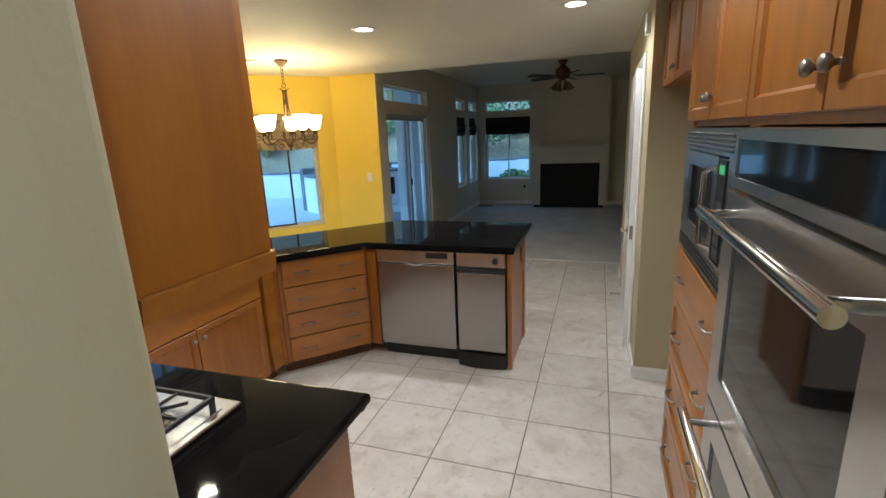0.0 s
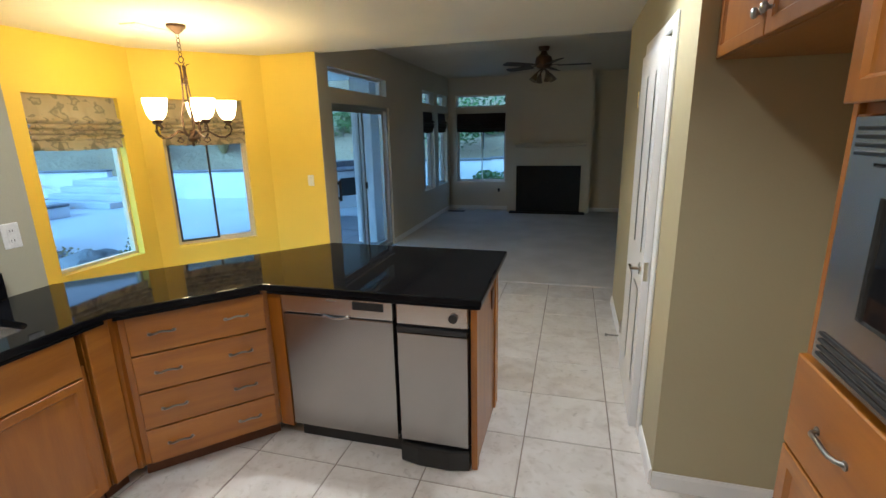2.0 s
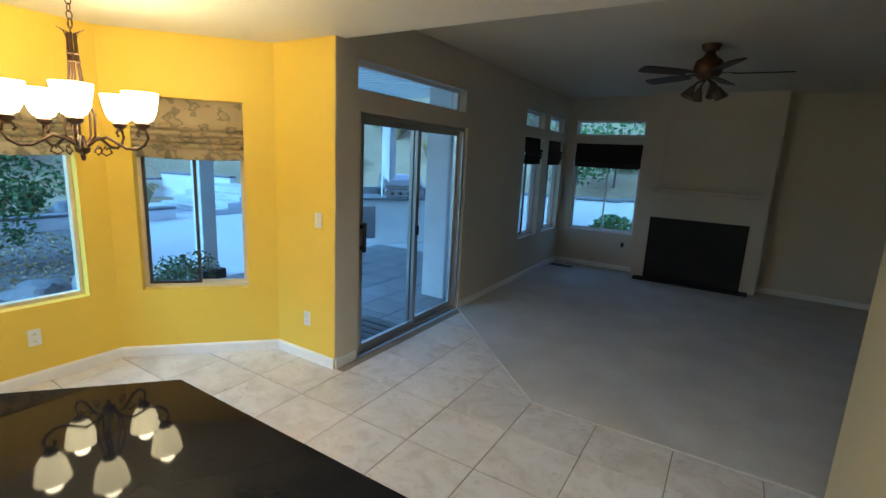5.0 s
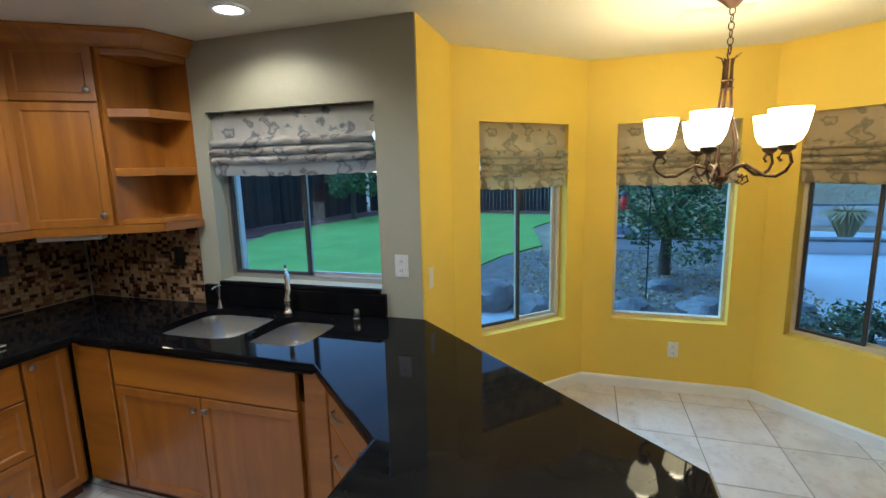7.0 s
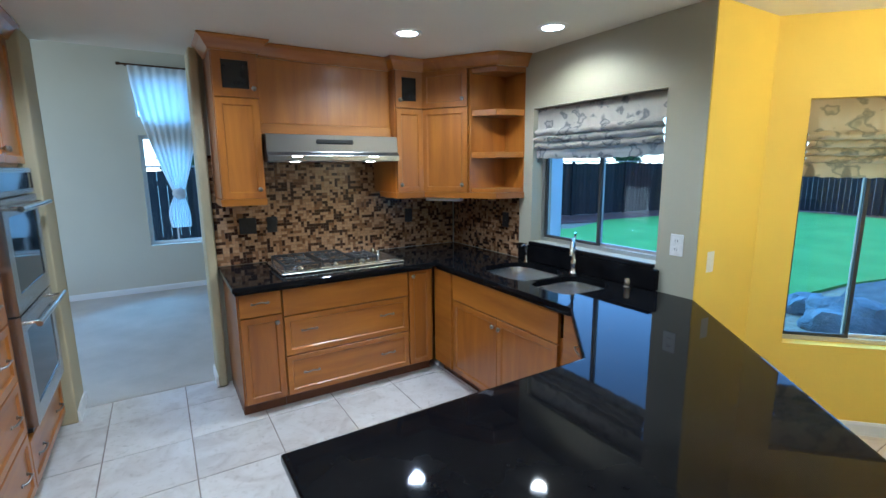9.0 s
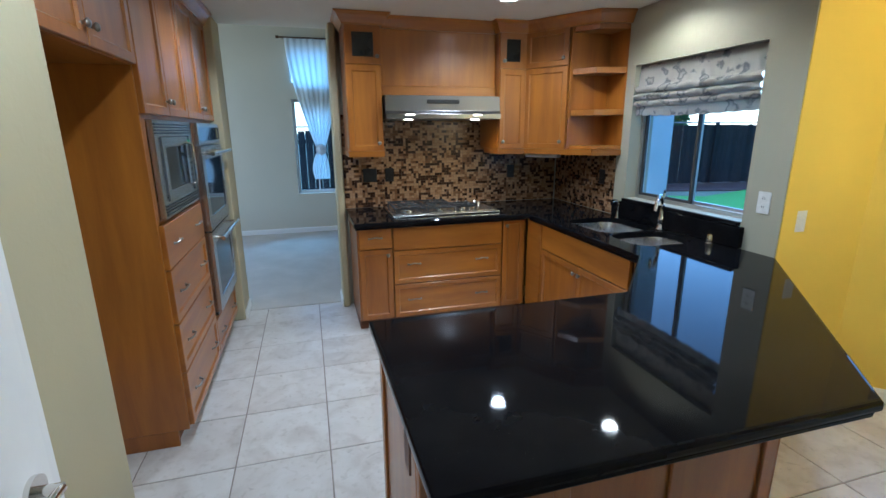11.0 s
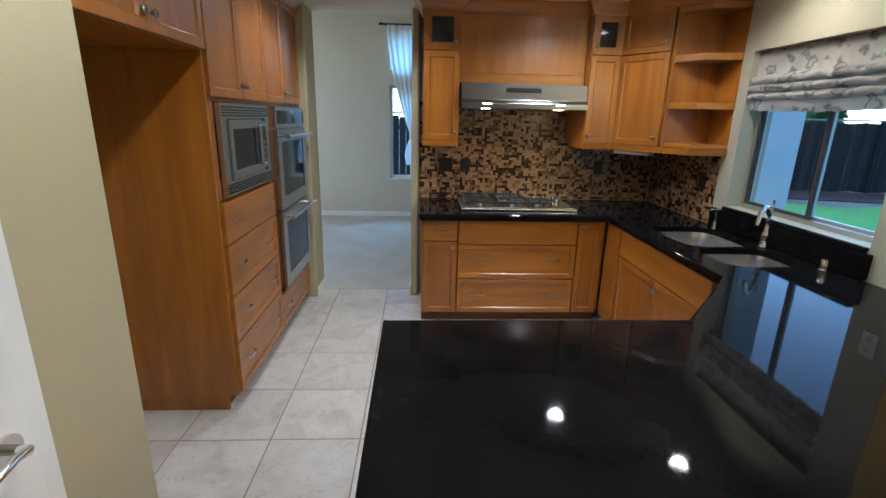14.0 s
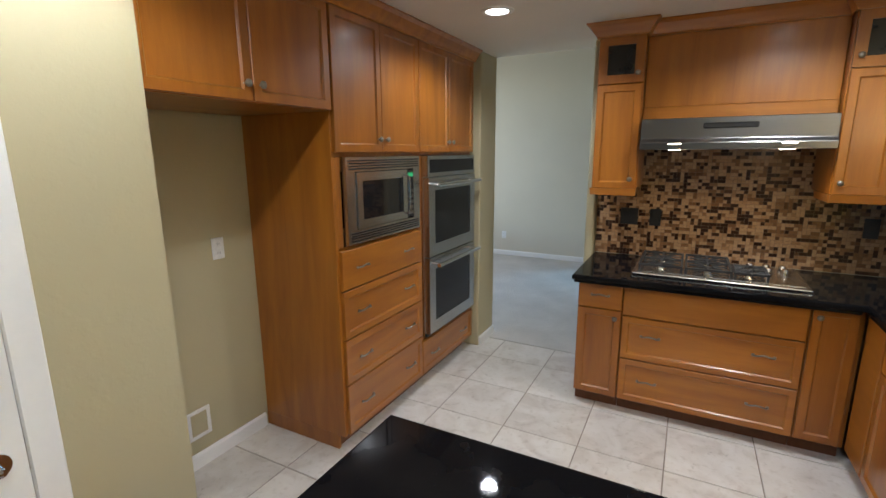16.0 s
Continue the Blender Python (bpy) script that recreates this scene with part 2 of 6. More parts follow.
MOSAIC_GROUT = surface("dark_brown_mosaic_grout", (0.13, 0.085, 0.05), (0.19, 0.13, 0.08), 9, 0.85)
MOSAIC, MOSAIC_FAR = mosaic_mat("glass_stone_mosaic", False), mosaic_mat("glass_stone_mosaic_joined", True)
CARPET = surface("beige_cut_pile_carpet", (0.54, 0.51, 0.46), (0.66, 0.625, 0.57), 2.5, 0.97, fine=160, bumpy=0.9, depth=0.012)
SHADE_NOOK = fabric("leaf_print_linen", (0.66, 0.52, 0.32), (0.58, 0.44, 0.25), (0.27, 0.23, 0.15))
SHADE_KIT = fabric("grey_leaf_print_linen", (0.60, 0.54, 0.46), (0.50, 0.44, 0.38), (0.15, 0.15, 0.16))
SHADE_DARK = surface("dark_woven_shade", (0.050, 0.032, 0.024), (0.085, 0.058, 0.042), 9, 0.9, fine=120, bumpy=0.6, stretch=(1, 1, 8))
SHEER = surface("white_sheer_curtain", (0.86, 0.86, 0.86), (0.93, 0.93, 0.92), 5, 0.9, fine=200)
ALMOND = surface("almond_vinyl_frame", (0.60, 0.53, 0.38), (0.68, 0.60, 0.44), 5, 0.45, bumpy=0.02)
ALU = metal("mill_aluminium", (0.55, 0.55, 0.54), 0.38)
ALU_DARK = surface("dark_window_channel", (0.03, 0.028, 0.025), (0.06, 0.055, 0.05), 5, 0.5)
GLASS = glass_pane("window_glass")
BULB_GLASS = glow("lit_frosted_glass", (1.0, 0.78, 0.42), 4.2, (0.9, 0.85, 0.7))
CAN_GLOW = glow("lit_can_lens", (1.0, 0.97, 0.94), 6.0)
HOOD_GLOW = glow("lit_hood_lens", (1.0, 0.85, 0.6), 6.0)
CLOCK_GLOW = glow("green_display", (0.1, 0.9, 0.3), 0.12, (0.01, 0.05, 0.02))
SOOT = surface("firebox_black", (0.006, 0.006, 0.006), (0.012, 0.011, 0.010), 6, 0.7)
STUCCO = surface("pale_stucco", (0.64, 0.65, 0.66), (0.76, 0.76, 0.76), 3, 0.9, fine=60, bumpy=0.5, depth=0.01)
CONCRETE = surface("wet_concrete", (0.40, 0.42, 0.44), (0.54, 0.56, 0.58), 0.9, 0.36, fine=20, bumpy=0.15, rough_var=0.12)
PAVER = surface("stamped_paving", (0.12, 0.13, 0.145), (0.20, 0.21, 0.23), 2, 0.34, fine=25, bumpy=0.3, per_object=0.3)
TURF = surface("artificial_turf", (0.17, 0.33, 0.05), (0.23, 0.42, 0.07), 1.2, 0.95, fine=150, bumpy=0.8, depth=0.02)
MULCH = surface("damp_bark_mulch", (0.09, 0.08, 0.075), (0.22, 0.20, 0.19), 9, 0.95, fine=35, bumpy=1.0, depth=0.05)
RED_MULCH = surface("red_bark", (0.13, 0.055, 0.04), (0.20, 0.09, 0.065), 6, 0.95, fine=35, bumpy=1.0, depth=0.04)
DIRT = surface("dry_hillside", (0.22, 0.16, 0.10), (0.34, 0.27, 0.17), 0.5, 0.95, fine=6, bumpy=0.9, depth=0.1)
FENCE = surface("dark_weathered_fence", (0.030, 0.024, 0.024), (0.060, 0.048, 0.045), 3, 0.9, fine=30, bumpy=0.5, stretch=(4, 4, 0.4), per_object=0.5)
ROCK = surface("grey_boulder", (0.09, 0.09, 0.10), (0.24, 0.24, 0.25), 3, 0.8, fine=18, bumpy=0.8, depth=0.03)
BARK = surface("tree_bark", (0.05, 0.04, 0.032), (0.10, 0.08, 0.065), 7, 0.95, fine=40, bumpy=0.9, depth=0.02, stretch=(1, 1, 0.3))


def leafy(name, c1, c2):
    m, nt, b = nodes_of(name)
    g = nt.nodes.new("ShaderNodeNewGeometry")
    nt.links.new(ramp(nt, g.outputs["Random Per Island"], [(0.0, c1), (1.0, c2)]), b.inputs["Base Color"])
    b.inputs["Roughness"].default_value = 0.6
    return m


LEAF = leafy("green_leaves", (0.025, 0.075, 0.02), (0.10, 0.20, 0.05))
LEAF_DARK = leafy("olive_leaves", (0.03, 0.055, 0.02), (0.10, 0.13, 0.05))
STRAW = leafy("dry_grass_blades", (0.26, 0.20, 0.09), (0.46, 0.38, 0.20))
RED_GLASS = surface("red_feeder_glass", (0.5, 0.02, 0.015), (0.65, 0.03, 0.02), 5, 0.2, bumpy=0)
BBQ_STEEL = metal("grill_steel", (0.65, 0.65, 0.66), 0.25)

# ---------------- mesh helpers ----------------


def part(name, bm, material, parent=None, label=""):
    """Links a bmesh as one mesh object under a thing or a part."""
    me = bpy.data.meshes.new(name)
    bmesh.ops.recalc_face_normals(bm, faces=bm.faces)
    bm.to_mesh(me)
    bm.free()
    me.materials.append(material)
    ob = new(name, me)
    ob.parent = parent
    if label:
        ob["label"] = label
    return ob


def thing(name, label, category, m=None, group="", kind=""):
    ob = new(name)
    ob.empty_display_size = 0.1
    if m is not None:
        ob.matrix_world = m
    return tagged(ob, label, category, group, kind)


def smooth(ob, angle=40):
    ob.data.shade_smooth()
    ob.data.set_sharp_from_angle(angle=radians(angle))
    return ob


def box(x0, x1, y0, y1, z0, z1, bevel=0.0, bm=None, seg=1):
    out = bm or bmesh.new()
    r = bmesh.ops.create_cube(out, size=1, matrix=Matrix.Translation(((x0 + x1) / 2, (y0 + y1) / 2, (z0 + z1) / 2)) @ Matrix.Diagonal((abs(x1 - x0), abs(y1 - y0), abs(z1 - z0), 1)))
    if bevel:
        es = {e for v in r["verts"] for e in v.link_edges}
        bmesh.ops.bevel(out, geom=list(es), offset=bevel, segments=seg, affect="EDGES", profile=0.5)
    return out


def cyl(r, z0, z1, x=0, y=0, n=20, r2=None, bm=None, axis="Z", bevel=0.0):
    out = bm or bmesh.new()
    m = Matrix.Translation((x, y, 0)) @ Matrix.Translation((0, 0, (z0 + z1) / 2))
    if axis == "Y":
        m = pose(x, (z0 + z1) / 2, y, 90, 0, 0)
    if axis == "X":
        m = pose((z0 + z1) / 2, x, y, 0, 90, 0)
    bmesh.ops.create_cone(out, cap_ends=True, segments=n, radius1=r, radius2=r if r2 is None else r2, depth=z1 - z0, matrix=m)
    return out


def lathe(profile, n=24, at=(0, 0, 0), bm=None):
    """Turns (radius, z) pairs about the upright axis through at."""
    out = bm or bmesh.new()
    rings = []
    for r, z in profile:
        rings.append([out.verts.new((at[0] + r * math.cos(2 * math.pi * i / n), at[1] + r * math.sin(2 * math.pi * i / n), at[2] + z)) for i in range(n)])
    for a, b in zip(rings, rings[1:]):
        for i in range(n):
            out.faces.new((a[i], a[(i + 1) % n], b[(i + 1) % n], b[i]))
    return out


def tube(points, r, n=8, bm=None, taper=None):
    """A round bar along a line of points."""
    out = bm or bmesh.new()
    pts = [Vector(p) for p in points]
    rings = []
    for i, p in enumerate(pts):
        d = (pts[min(i + 1, len(pts) - 1)] - pts[max(i - 1, 0)]).normalized()
        a = d.cross(Vector((0, 0, 1)) if abs(d.z) < 0.9 else Vector((1, 0, 0))).normalized()
        b = d.cross(a)
        rr = r if taper is None else r + (taper - r) * i / (len(pts) - 1)
        rings.append([out.verts.new(p + rr * (a * math.cos(2 * math.pi * k / n) + b * math.sin(2 * math.pi * k / n))) for k in range(n)])
    for u, v in zip(rings, rings[1:]):
        for k in range(n):
            out.faces.new((u[k], u[(k + 1) % n], v[(k + 1) % n], v[k]))
    out.faces.new(rings[0]), out.faces.new(rings[-1][::-1])
    return out


def prism(poly, z0, z1, bevel=0.0, seg=2):
    bm = bmesh.new()
    lo = [bm.verts.new((x, y, z0)) for x, y in poly]
    hi = [bm.verts.new((x, y, z1)) for x, y in poly]
    n = len(poly)
    bm.faces.new(lo[::-1])
    top = bm.faces.new(hi)
    for i in range(n):
        bm.faces.new((lo[i], lo[(i + 1) % n], hi[(i + 1) % n], hi[i]))
    if bevel:
        bmesh.ops.bevel(bm, geom=[e for e in bm.edges if abs(e.verts[0].co.z - e.verts[1].co.z) < 1e-6], offset=bevel, segments=seg, affect="EDGES", profile=0.5)
    return bm


def wall(name, p0, p1, height, thick, holes, material, label, z0=0.0):
    """A wall whose room face runs from p0 to p1 with the room on its left; holes are (u0, u1, z0, z1)."""
    a, b = Vector((*p0, 0)), Vector((*p1, 0))
    length, d = (b - a).length, (b - a).normalized()
    back = Vector((d.y, -d.x, 0)) * thick
    us = sorted({0, length, *(h[0] for h in holes), *(h[1] for h in holes)})
    zs = sorted({z0, height, *(h[2] for h in holes), *(h[3] for h in holes)})
    bm = bmesh.new()
    at = lambda u, z, s: bm.verts.new(a + d * u + Vector((0, 0, z)) + back * s)
    solid = lambda i, j: 0 <= i < len(us) - 1 and 0 <= j < len(zs) - 1 and not any(h[0] - 1e-6 <= us[i] and us[i + 1] <= h[1] + 1e-6 and h[2] - 1e-6 <= zs[j] and zs[j + 1] <= h[3] + 1e-6 for h in holes)
    for i in range(len(us) - 1):
        for j in range(len(zs) - 1):
            if not solid(i, j):
                continue
            u0, u1, w0, w1 = us[i], us[i + 1], zs[j], zs[j + 1]
            for s in (0, 1):
                bm.faces.new([at(u, z, s) for u, z in ((u0, w0), (u1, w0), (u1, w1), (u0, w1))]).material_index = s
            for (di, dj), (p, q) in (((-1, 0), ((u0, w0), (u0, w1))), ((1, 0), ((u1, w0), (u1, w1))), ((0, -1), ((u0, w0), (u1, w0))), ((0, 1), ((u0, w1), (u1, w1)))):
                if not solid(i + di, j + dj):
                    bm.faces.new([at(*p, 0), at(*q, 0), at(*q, 1), at(*p, 1)])
    bmesh.ops.remove_doubles(bm, verts=bm.verts, dist=1e-5)
    ob = part(name, bm, material)
    ob.data.materials.append(STUCCO)
    return tagged(ob, label, "wall", kind="structure")


# ---------------- the shell ----------------
T = 0.20
STOVE_Y, SINK_X, EAST_X = 0.42, -2.56, 0.43
NK = [(-2.566, 2.805), (-3.17, 2.805), (-3.96, 3.60), (-3.96, 4.77), (-3.165, 5.61), (-2.53, 5.61)]
SL_X, FAR_Y = -2.524, 10.85

# stove wall with its jamb beside the doorway
wall("wall_south", (SINK_X - T, STOVE_Y), (-0.465, STOVE_Y), CEIL, 0.2, [], PAINT_SAGE, "sage grey textured kitchen wall behind cooktop")
bmj = box(-0.463, -0.40, 0.22, 0.502, 0, CEIL, 0.020, seg=4)
tagged(part("wall_jamb_stove", bmj, PAINT_TAN), "tan wall end with rounded corner beside doorway", "wall", kind="structure")
bmj = box(0.44, 0.62, 0.22, 0.55, 0, CEIL, 0.012, seg=3)
tagged(part("wall_jamb_oven", bmj, PAINT_TAN), "tan wall end with rounded corner beside oven cabinet", "wall", kind="structure")
wall("wall_oven_back", (1.14, 0.22), (1.14, 3.17), CEIL, 0.15, [], PAINT_TAN, "tan painted wall behind refrigerator space")
wall("wall_oven_end", (0.62, 0.36), (1.3, 0.36), CEIL, 0.14, [], PAINT_TAN, "tan painted wall end behind oven cabinet")
# sink wall
wall("wall_west", (SINK_X, 2.80), (SINK_X, STOVE_Y), CEIL, T, [(2.80 - 2.57, 2.80 - 1.51, 1.06, 2.04)], PAINT_SAGE, "sage grey textured wall with sink window")


def side(i):
    (x0, y0), (x1, y1) = NK[i], NK[i + 1]
    return (x0, y0), (x1, y1), math.hypot(x1 - x0, y1 - y0)


# nook walls run clockwise, so their ends are swapped to keep the room on the left
NOOK_HOLES = {1: [(0.20, 0.945, 0.55, 1.985)], 2: [(0.21, 0.99, 0.545, 1.98)], 3: [(0.17, 0.93, 0.54, 1.985)]}
for i in range(5):
    a, b, ln = side(i)
    holes = [(ln - u1, ln - u0, w0, w1) for u0, u1, w0, w1 in NOOK_HOLES.get(i, [])]
    wall("wall_nook_%d" % (i + 1), b, a, CEIL, 0.16, holes, PAINT_YELLOW, "bright yellow textured breakfast nook wall")
# family room
SL = (5.87, 7.52)
FW = [(9.10, 9.78), (10.03, 10.70)]
holes = [(FAR_Y - SL[1], FAR_Y - SL[0], 0.0, 1.96), (FAR_Y - 7.46, FAR_Y - 5.84, 2.11, 2.325)]
for w0, w1 in FW:
    holes += [(FAR_Y - w1, FAR_Y - w0, 0.59, 1.98), (FAR_Y - w1, FAR_Y - w0, 2.11, 2.325)]
wall("wall_slider", (SL_X, FAR_Y), (SL_X, 5.614), HIGH, 0.16, holes, PAINT_FAM, "beige wall with sliding patio door and narrow windows")
FARW = (-2.36, -1.33)
wall("wall_far", (3.2, FAR_Y), (SL_X - 0.16, FAR_Y), HIGH, 0.16, [(3.2 - FARW[1], 3.2 - FARW[0], 0.59, 1.98), (3.2 - FARW[1], 3.2 - FARW[0], 2.10, 2.33)], PAINT_FAM, "beige far wall with garden window")
wall("wall_family_east", (3.2, 5.5), (3.2, FAR_Y), HIGH, 0.15, [], PAINT_FAM, "plain beige family room wall")
wall("wall_family_return", (EAST_X + 0.15, 5.59), (3.2, 5.59), HIGH, 0.12, [], PAINT_FAM, "plain beige family room wall")
# passage wall with the pantry door
DOOR_Y = (3.605, 4.385)
wall("wall_east", (EAST_X, 3.17), (EAST_X, 5.59), CEIL, 0.14, [(DOOR_Y[0] - 3.17, DOOR_Y[1] - 3.17, 0.0, 2.06)], PAINT_TAN, "tan textured passage wall with pantry door")
wall("wall_pantry", (1.30, 3.17), (EAST_X + 0.14, 3.17), CEIL, 0.12, [], PAINT_TAN, "tan textured wall beside refrigerator space")
wall("wall_pantry_back", (1.30, 3.29), (1.30, 5.54), CEIL, 0.1, [], WHITE, "white pantry wall")
# dining room
DW, DIN_Y = (-0.66, 0.0), -3.03
wall("wall_dining_far", (-2.75, DIN_Y), (2.6, DIN_Y), 3.45, 0.16, [(DW[0] + 2.75, DW[1] + 2.75, 0.63, 2.06), (DW[0] + 2.75, DW[1] + 2.75, 2.28, 2.87)], PAINT_DIN, "greige dining room wall with tall window")
# opening here is invented, out of view, to let more light in
wall("wall_dining_east", (2.6, DIN_Y), (2.6, 0.22), 3.45, 0.15, [(0.4, 2.9, 0.5, 2.9)], PAINT_DIN, "greige dining room wall")
wall("wall_dining_west", (-2.75, 0.22), (-2.75, DIN_Y), 3.45, 0.15, [], PAINT_DIN, "greige dining room wall")
wall("wall_dining_north", (2.6, 0.22), (0.62, 0.22), 3.45, 0.10, [], PAINT_DIN, "greige dining room wall")
wall("wall_dining_north_west", (-0.463, 0.22), (-2.75, 0.22), 3.45, 0.10, [], PAINT_DIN, "greige dining room wall")
wall("wall_dining_over", (0.62, 0.22), (-0.463, 0.22), 3.45, 0.10, [], PAINT_DIN, "greige wall above doorway", CEIL + 0.10)

tagged(part("ceiling_kitchen", prism([(-0.3 + 1.7, 0.222), (1.4, 5.70), (-2.525, 5.70), (-3.30, 5.75), (-4.2, 4.85), (-4.2, 3.55), (-3.25, 2.65), (-2.76, 2.65), (-2.76, 0.222)], CEIL, CEIL + 0.10), PAINT_CEIL), "cream textured kitchen ceiling", "ceiling", kind="structure")
tagged(part("ceiling_header", box(-2.523, 1.4, 5.61, 5.70, CEIL + 0.101, HIGH), PAINT_FAM), "beige drop between kitchen and family ceilings", "header", kind="structure")
tagged(part("ceiling_family", box(-2.7, 3.4, 5.47, 11.05, HIGH + 0.001, HIGH + 0.12), PAINT_FAM), "beige family room ceiling", "ceiling", kind="structure")
tagged(part("ceiling_dining", box(-2.9, 2.8, -3.22, 0.34, 3.451, 3.56), PAINT_DIN), "pale dining room ceiling", "ceiling", kind="structure")

# floors
tagged(part("floor_family_carpet", prism([(-1.08, 6.06), (3.2, 6.06), (3.2, FAR_Y), (SL_X, FAR_Y), (SL_X, 7.51)], -0.05, 0.010, 0.006), CARPET), "beige cut-pile family room carpet", "carpet", kind="structure")
tagged(part("floor_dining_carpet", box(-2.75, 2.6, DIN_Y, 0.34, -0.05, 0.010, 0.006), CARPET), "pale dining room carpet", "carpet", kind="structure")
FLOOR = tagged(part("floor_kitchen", prism([(1.3, 0.30), (1.3, 6.2), (-2.52, 7.7), (-2.53, 5.70), (-3.24, 5.70), (-4.12, 4.80), (-4.12, 3.59), (-3.24, 2.72), (-2.60, 2.72), (-2.60, 0.30)], -0.10, -0.004), GROUT), "large pale stone-look floor tiles in brown grout", "floor", kind="structure")

# baseboards


def baseboard(p0, p1, h=0.085, th=0.013):
    a, b = Vector((*p0, 0)), Vector((*p1, 0))
    d = (b - a).normalized()
    n = Vector((-d.y, d.x, 0))
    bm = bmesh.new()
    prof = [(0, 0.001), (th, 0.001), (th, h * 0.82), (th * 0.45, h), (0, h)]
    e0, e1 = ([bm.verts.new(q + n * s + Vector((0, 0, z))) for s, z in prof] for q in (a, b))
    for i in range(5):
        bm.faces.new((e0[i], e0[(i + 1) % 5], e1[(i + 1) % 5], e1[i]))
    bm.faces.new(e0), bm.faces.new(e1[::-1])
    return tagged(part("baseboard", bm, WHITE), "white painted wooden baseboard", "baseboard", kind="structure")


for i in range(5):
    baseboard(NK[i + 1], NK[i])
for p0, p1 in [((SL_X, FAR_Y), (SL_X, SL[1] + 0.03)), ((SL_X, SL[0] - 0.03), (SL_X, 5.614)), ((-1.28, FAR_Y), (SL_X, FAR_Y)), ((3.2, FAR_Y), (0.33, FAR_Y)), ((EAST_X, 3.18), (EAST_X, DOOR_Y[0] - 0.08)), ((EAST_X, DOOR_Y[1] + 0.06), (EAST_X, 5.59)),
               ((1.14, 3.17), (EAST_X, 3.17)), ((1.14, 2.26), (1.14, 3.17)), ((0.44, 0.22), (0.44, 0.55)), ((-0.40, 0.49), (-0.40, 0.22)), ((-2.75, DIN_Y), (2.6, DIN_Y)), ((2.6, DIN_Y), (2.6, 0.22))]:
    baseboard(p0, p1)

# ---------------- windows and doors ----------------


def ring_bm(x0, x1, z0, z1, t, y0, y1, bevel, bm=None):
    """One mitred rectangular ring, t wide, from y0 to y1."""
    out = bm or bmesh.new()
    loops = []
    for y in (y0, y1):
        for k in (0, t):
            loops.append([out.verts.new(c) for c in ((x0 + k, y, z0 + k), (x1 - k, y, z0 + k), (x1 - k, y, z1 - k), (x0 + k, y, z1 - k))])
    fo, fi, bo, bi = loops
    for i in range(4):
        j = (i + 1) % 4
        for q in ((fo[i], fo[j], fi[j], fi[i]), (bo[j], bo[i], bi[i], bi[j]), (fo[j], fo[i], bo[i], bo[j]), (fi[i], fi[j], bi[j], bi[i])):
            out.faces.new(q)
    sides = [e for e in {e for v in sum(loops, []) for e in v.link_edges} if abs(e.calc_face_angle(0)) > 0.5]
    bmesh.ops.bevel(out, geom=sides, offset=min(bevel, t * 0.3, abs(y1 - y0) * 0.3), segments=1, affect="EDGES")
    return out


def frame_bm(w, z0, z1, t, d, bm=None):
    """A rectangular ring in the x-z plane, t wide and d deep."""
    return ring_bm(0, w, z0, z1, t, 0, d, 0.003, bm)


NWIN = [0]


def window(m, w, z0, z1, slider, mat, label, sash=None):
    """Window set in a wall's opening: x along the wall, y outward."""
    NWIN[0] += 1
    th = thing("window_%d" % NWIN[0], label, "window", m, kind="structure")
    part("window_frame", frame_bm(w, z0, z1, 0.026, 0.055), mat, th)
    if slider:
        mid = w * 0.52
        part("sash", frame_bm_at(0.026, mid, z0 + 0.026, z1 - 0.026, 0.020, 0.012, 0.03), sash or mat, th)
        part("sash", frame_bm_at(mid - 0.022, w - 0.026, z0 + 0.026, z1 - 0.026, 0.020, 0.034, 0.05), mat, th)
        panes = ((0.046, mid - 0.02, 0.020), (mid, w - 0.046, 0.042))
    else:
        panes = ((0.026, w - 0.026, 0.03),)
    for a, b, y in panes:
        p = part("pane", box(a, b, y, y + 0.004, z0 + 0.03, z1 - 0.03), GLASS, th)
        p.visible_shadow = False
    return th


def frame_bm_at(x0, x1, z0, z1, t, y0, y1):
    return ring_bm(x0, x1, z0, z1, t, y0, y1, 0.002)


def along(p, q, u, out):
    """Pose at u metres from p towards q, x along p to q, y to the left of it, moved out."""
    d = Vector((q[0] - p[0], q[1] - p[1])).normalized()
    n = Vector((-d.y, d.x))
    at = Vector(p) + d * u + n * out
    return pose(at.x, at.y, 0, 0, 0, math.degrees(math.atan2(d.y, d.x)))


window(along((SINK_X, STOVE_Y), (SINK_X, 2.8), 1.51 - STOVE_Y, 0.10), 1.06, 1.06, 2.04, True, ALU, "sliding aluminium kitchen window over the sink", ALU_DARK)
for i, slide in ((1, True), (2, False), (3, True)):
    a, b, ln = side(i)
    u0, u1, w0, w1 = NOOK_HOLES[i][0]
    d = Vector((b[0] - a[0], b[1] - a[1])).normalized()
    m = along(a, b, u0, -0.0)
    # outward lies to the left of the clockwise run
    n = Vector((-d.y, d.x))
    if n.dot(Vector((-3.0 - a[0], 4.2 - a[1]))) > 0:
        m = along(b, a, ln - u1, 0.08)
    else:
        m = along(a, b, u0, 0.08)
    window(m, u1 - u0, w0, w1, slide, ALMOND, "almond vinyl breakfast nook window", ALU_DARK if slide else None)
window(along((SL_X, 5.0), (SL_X, 9.0), 0.84, 0.09), 1.62, 2.11, 2.325, False, WHITE, "narrow white transom window above patio door")
for w0, w1 in FW:
    window(along((SL_X, 5.0), (SL_X, 9.0), w0 - 5.0, 0.08), w1 - w0, 0.59, 1.98, True, WHITE, "white sliding family room window", ALU_DARK)
    window(along((SL_X, 5.0), (SL_X, 9.0), w0 - 5.0, 0.08), w1 - w0, 2.11, 2.325, False, WHITE, "small white transom window")
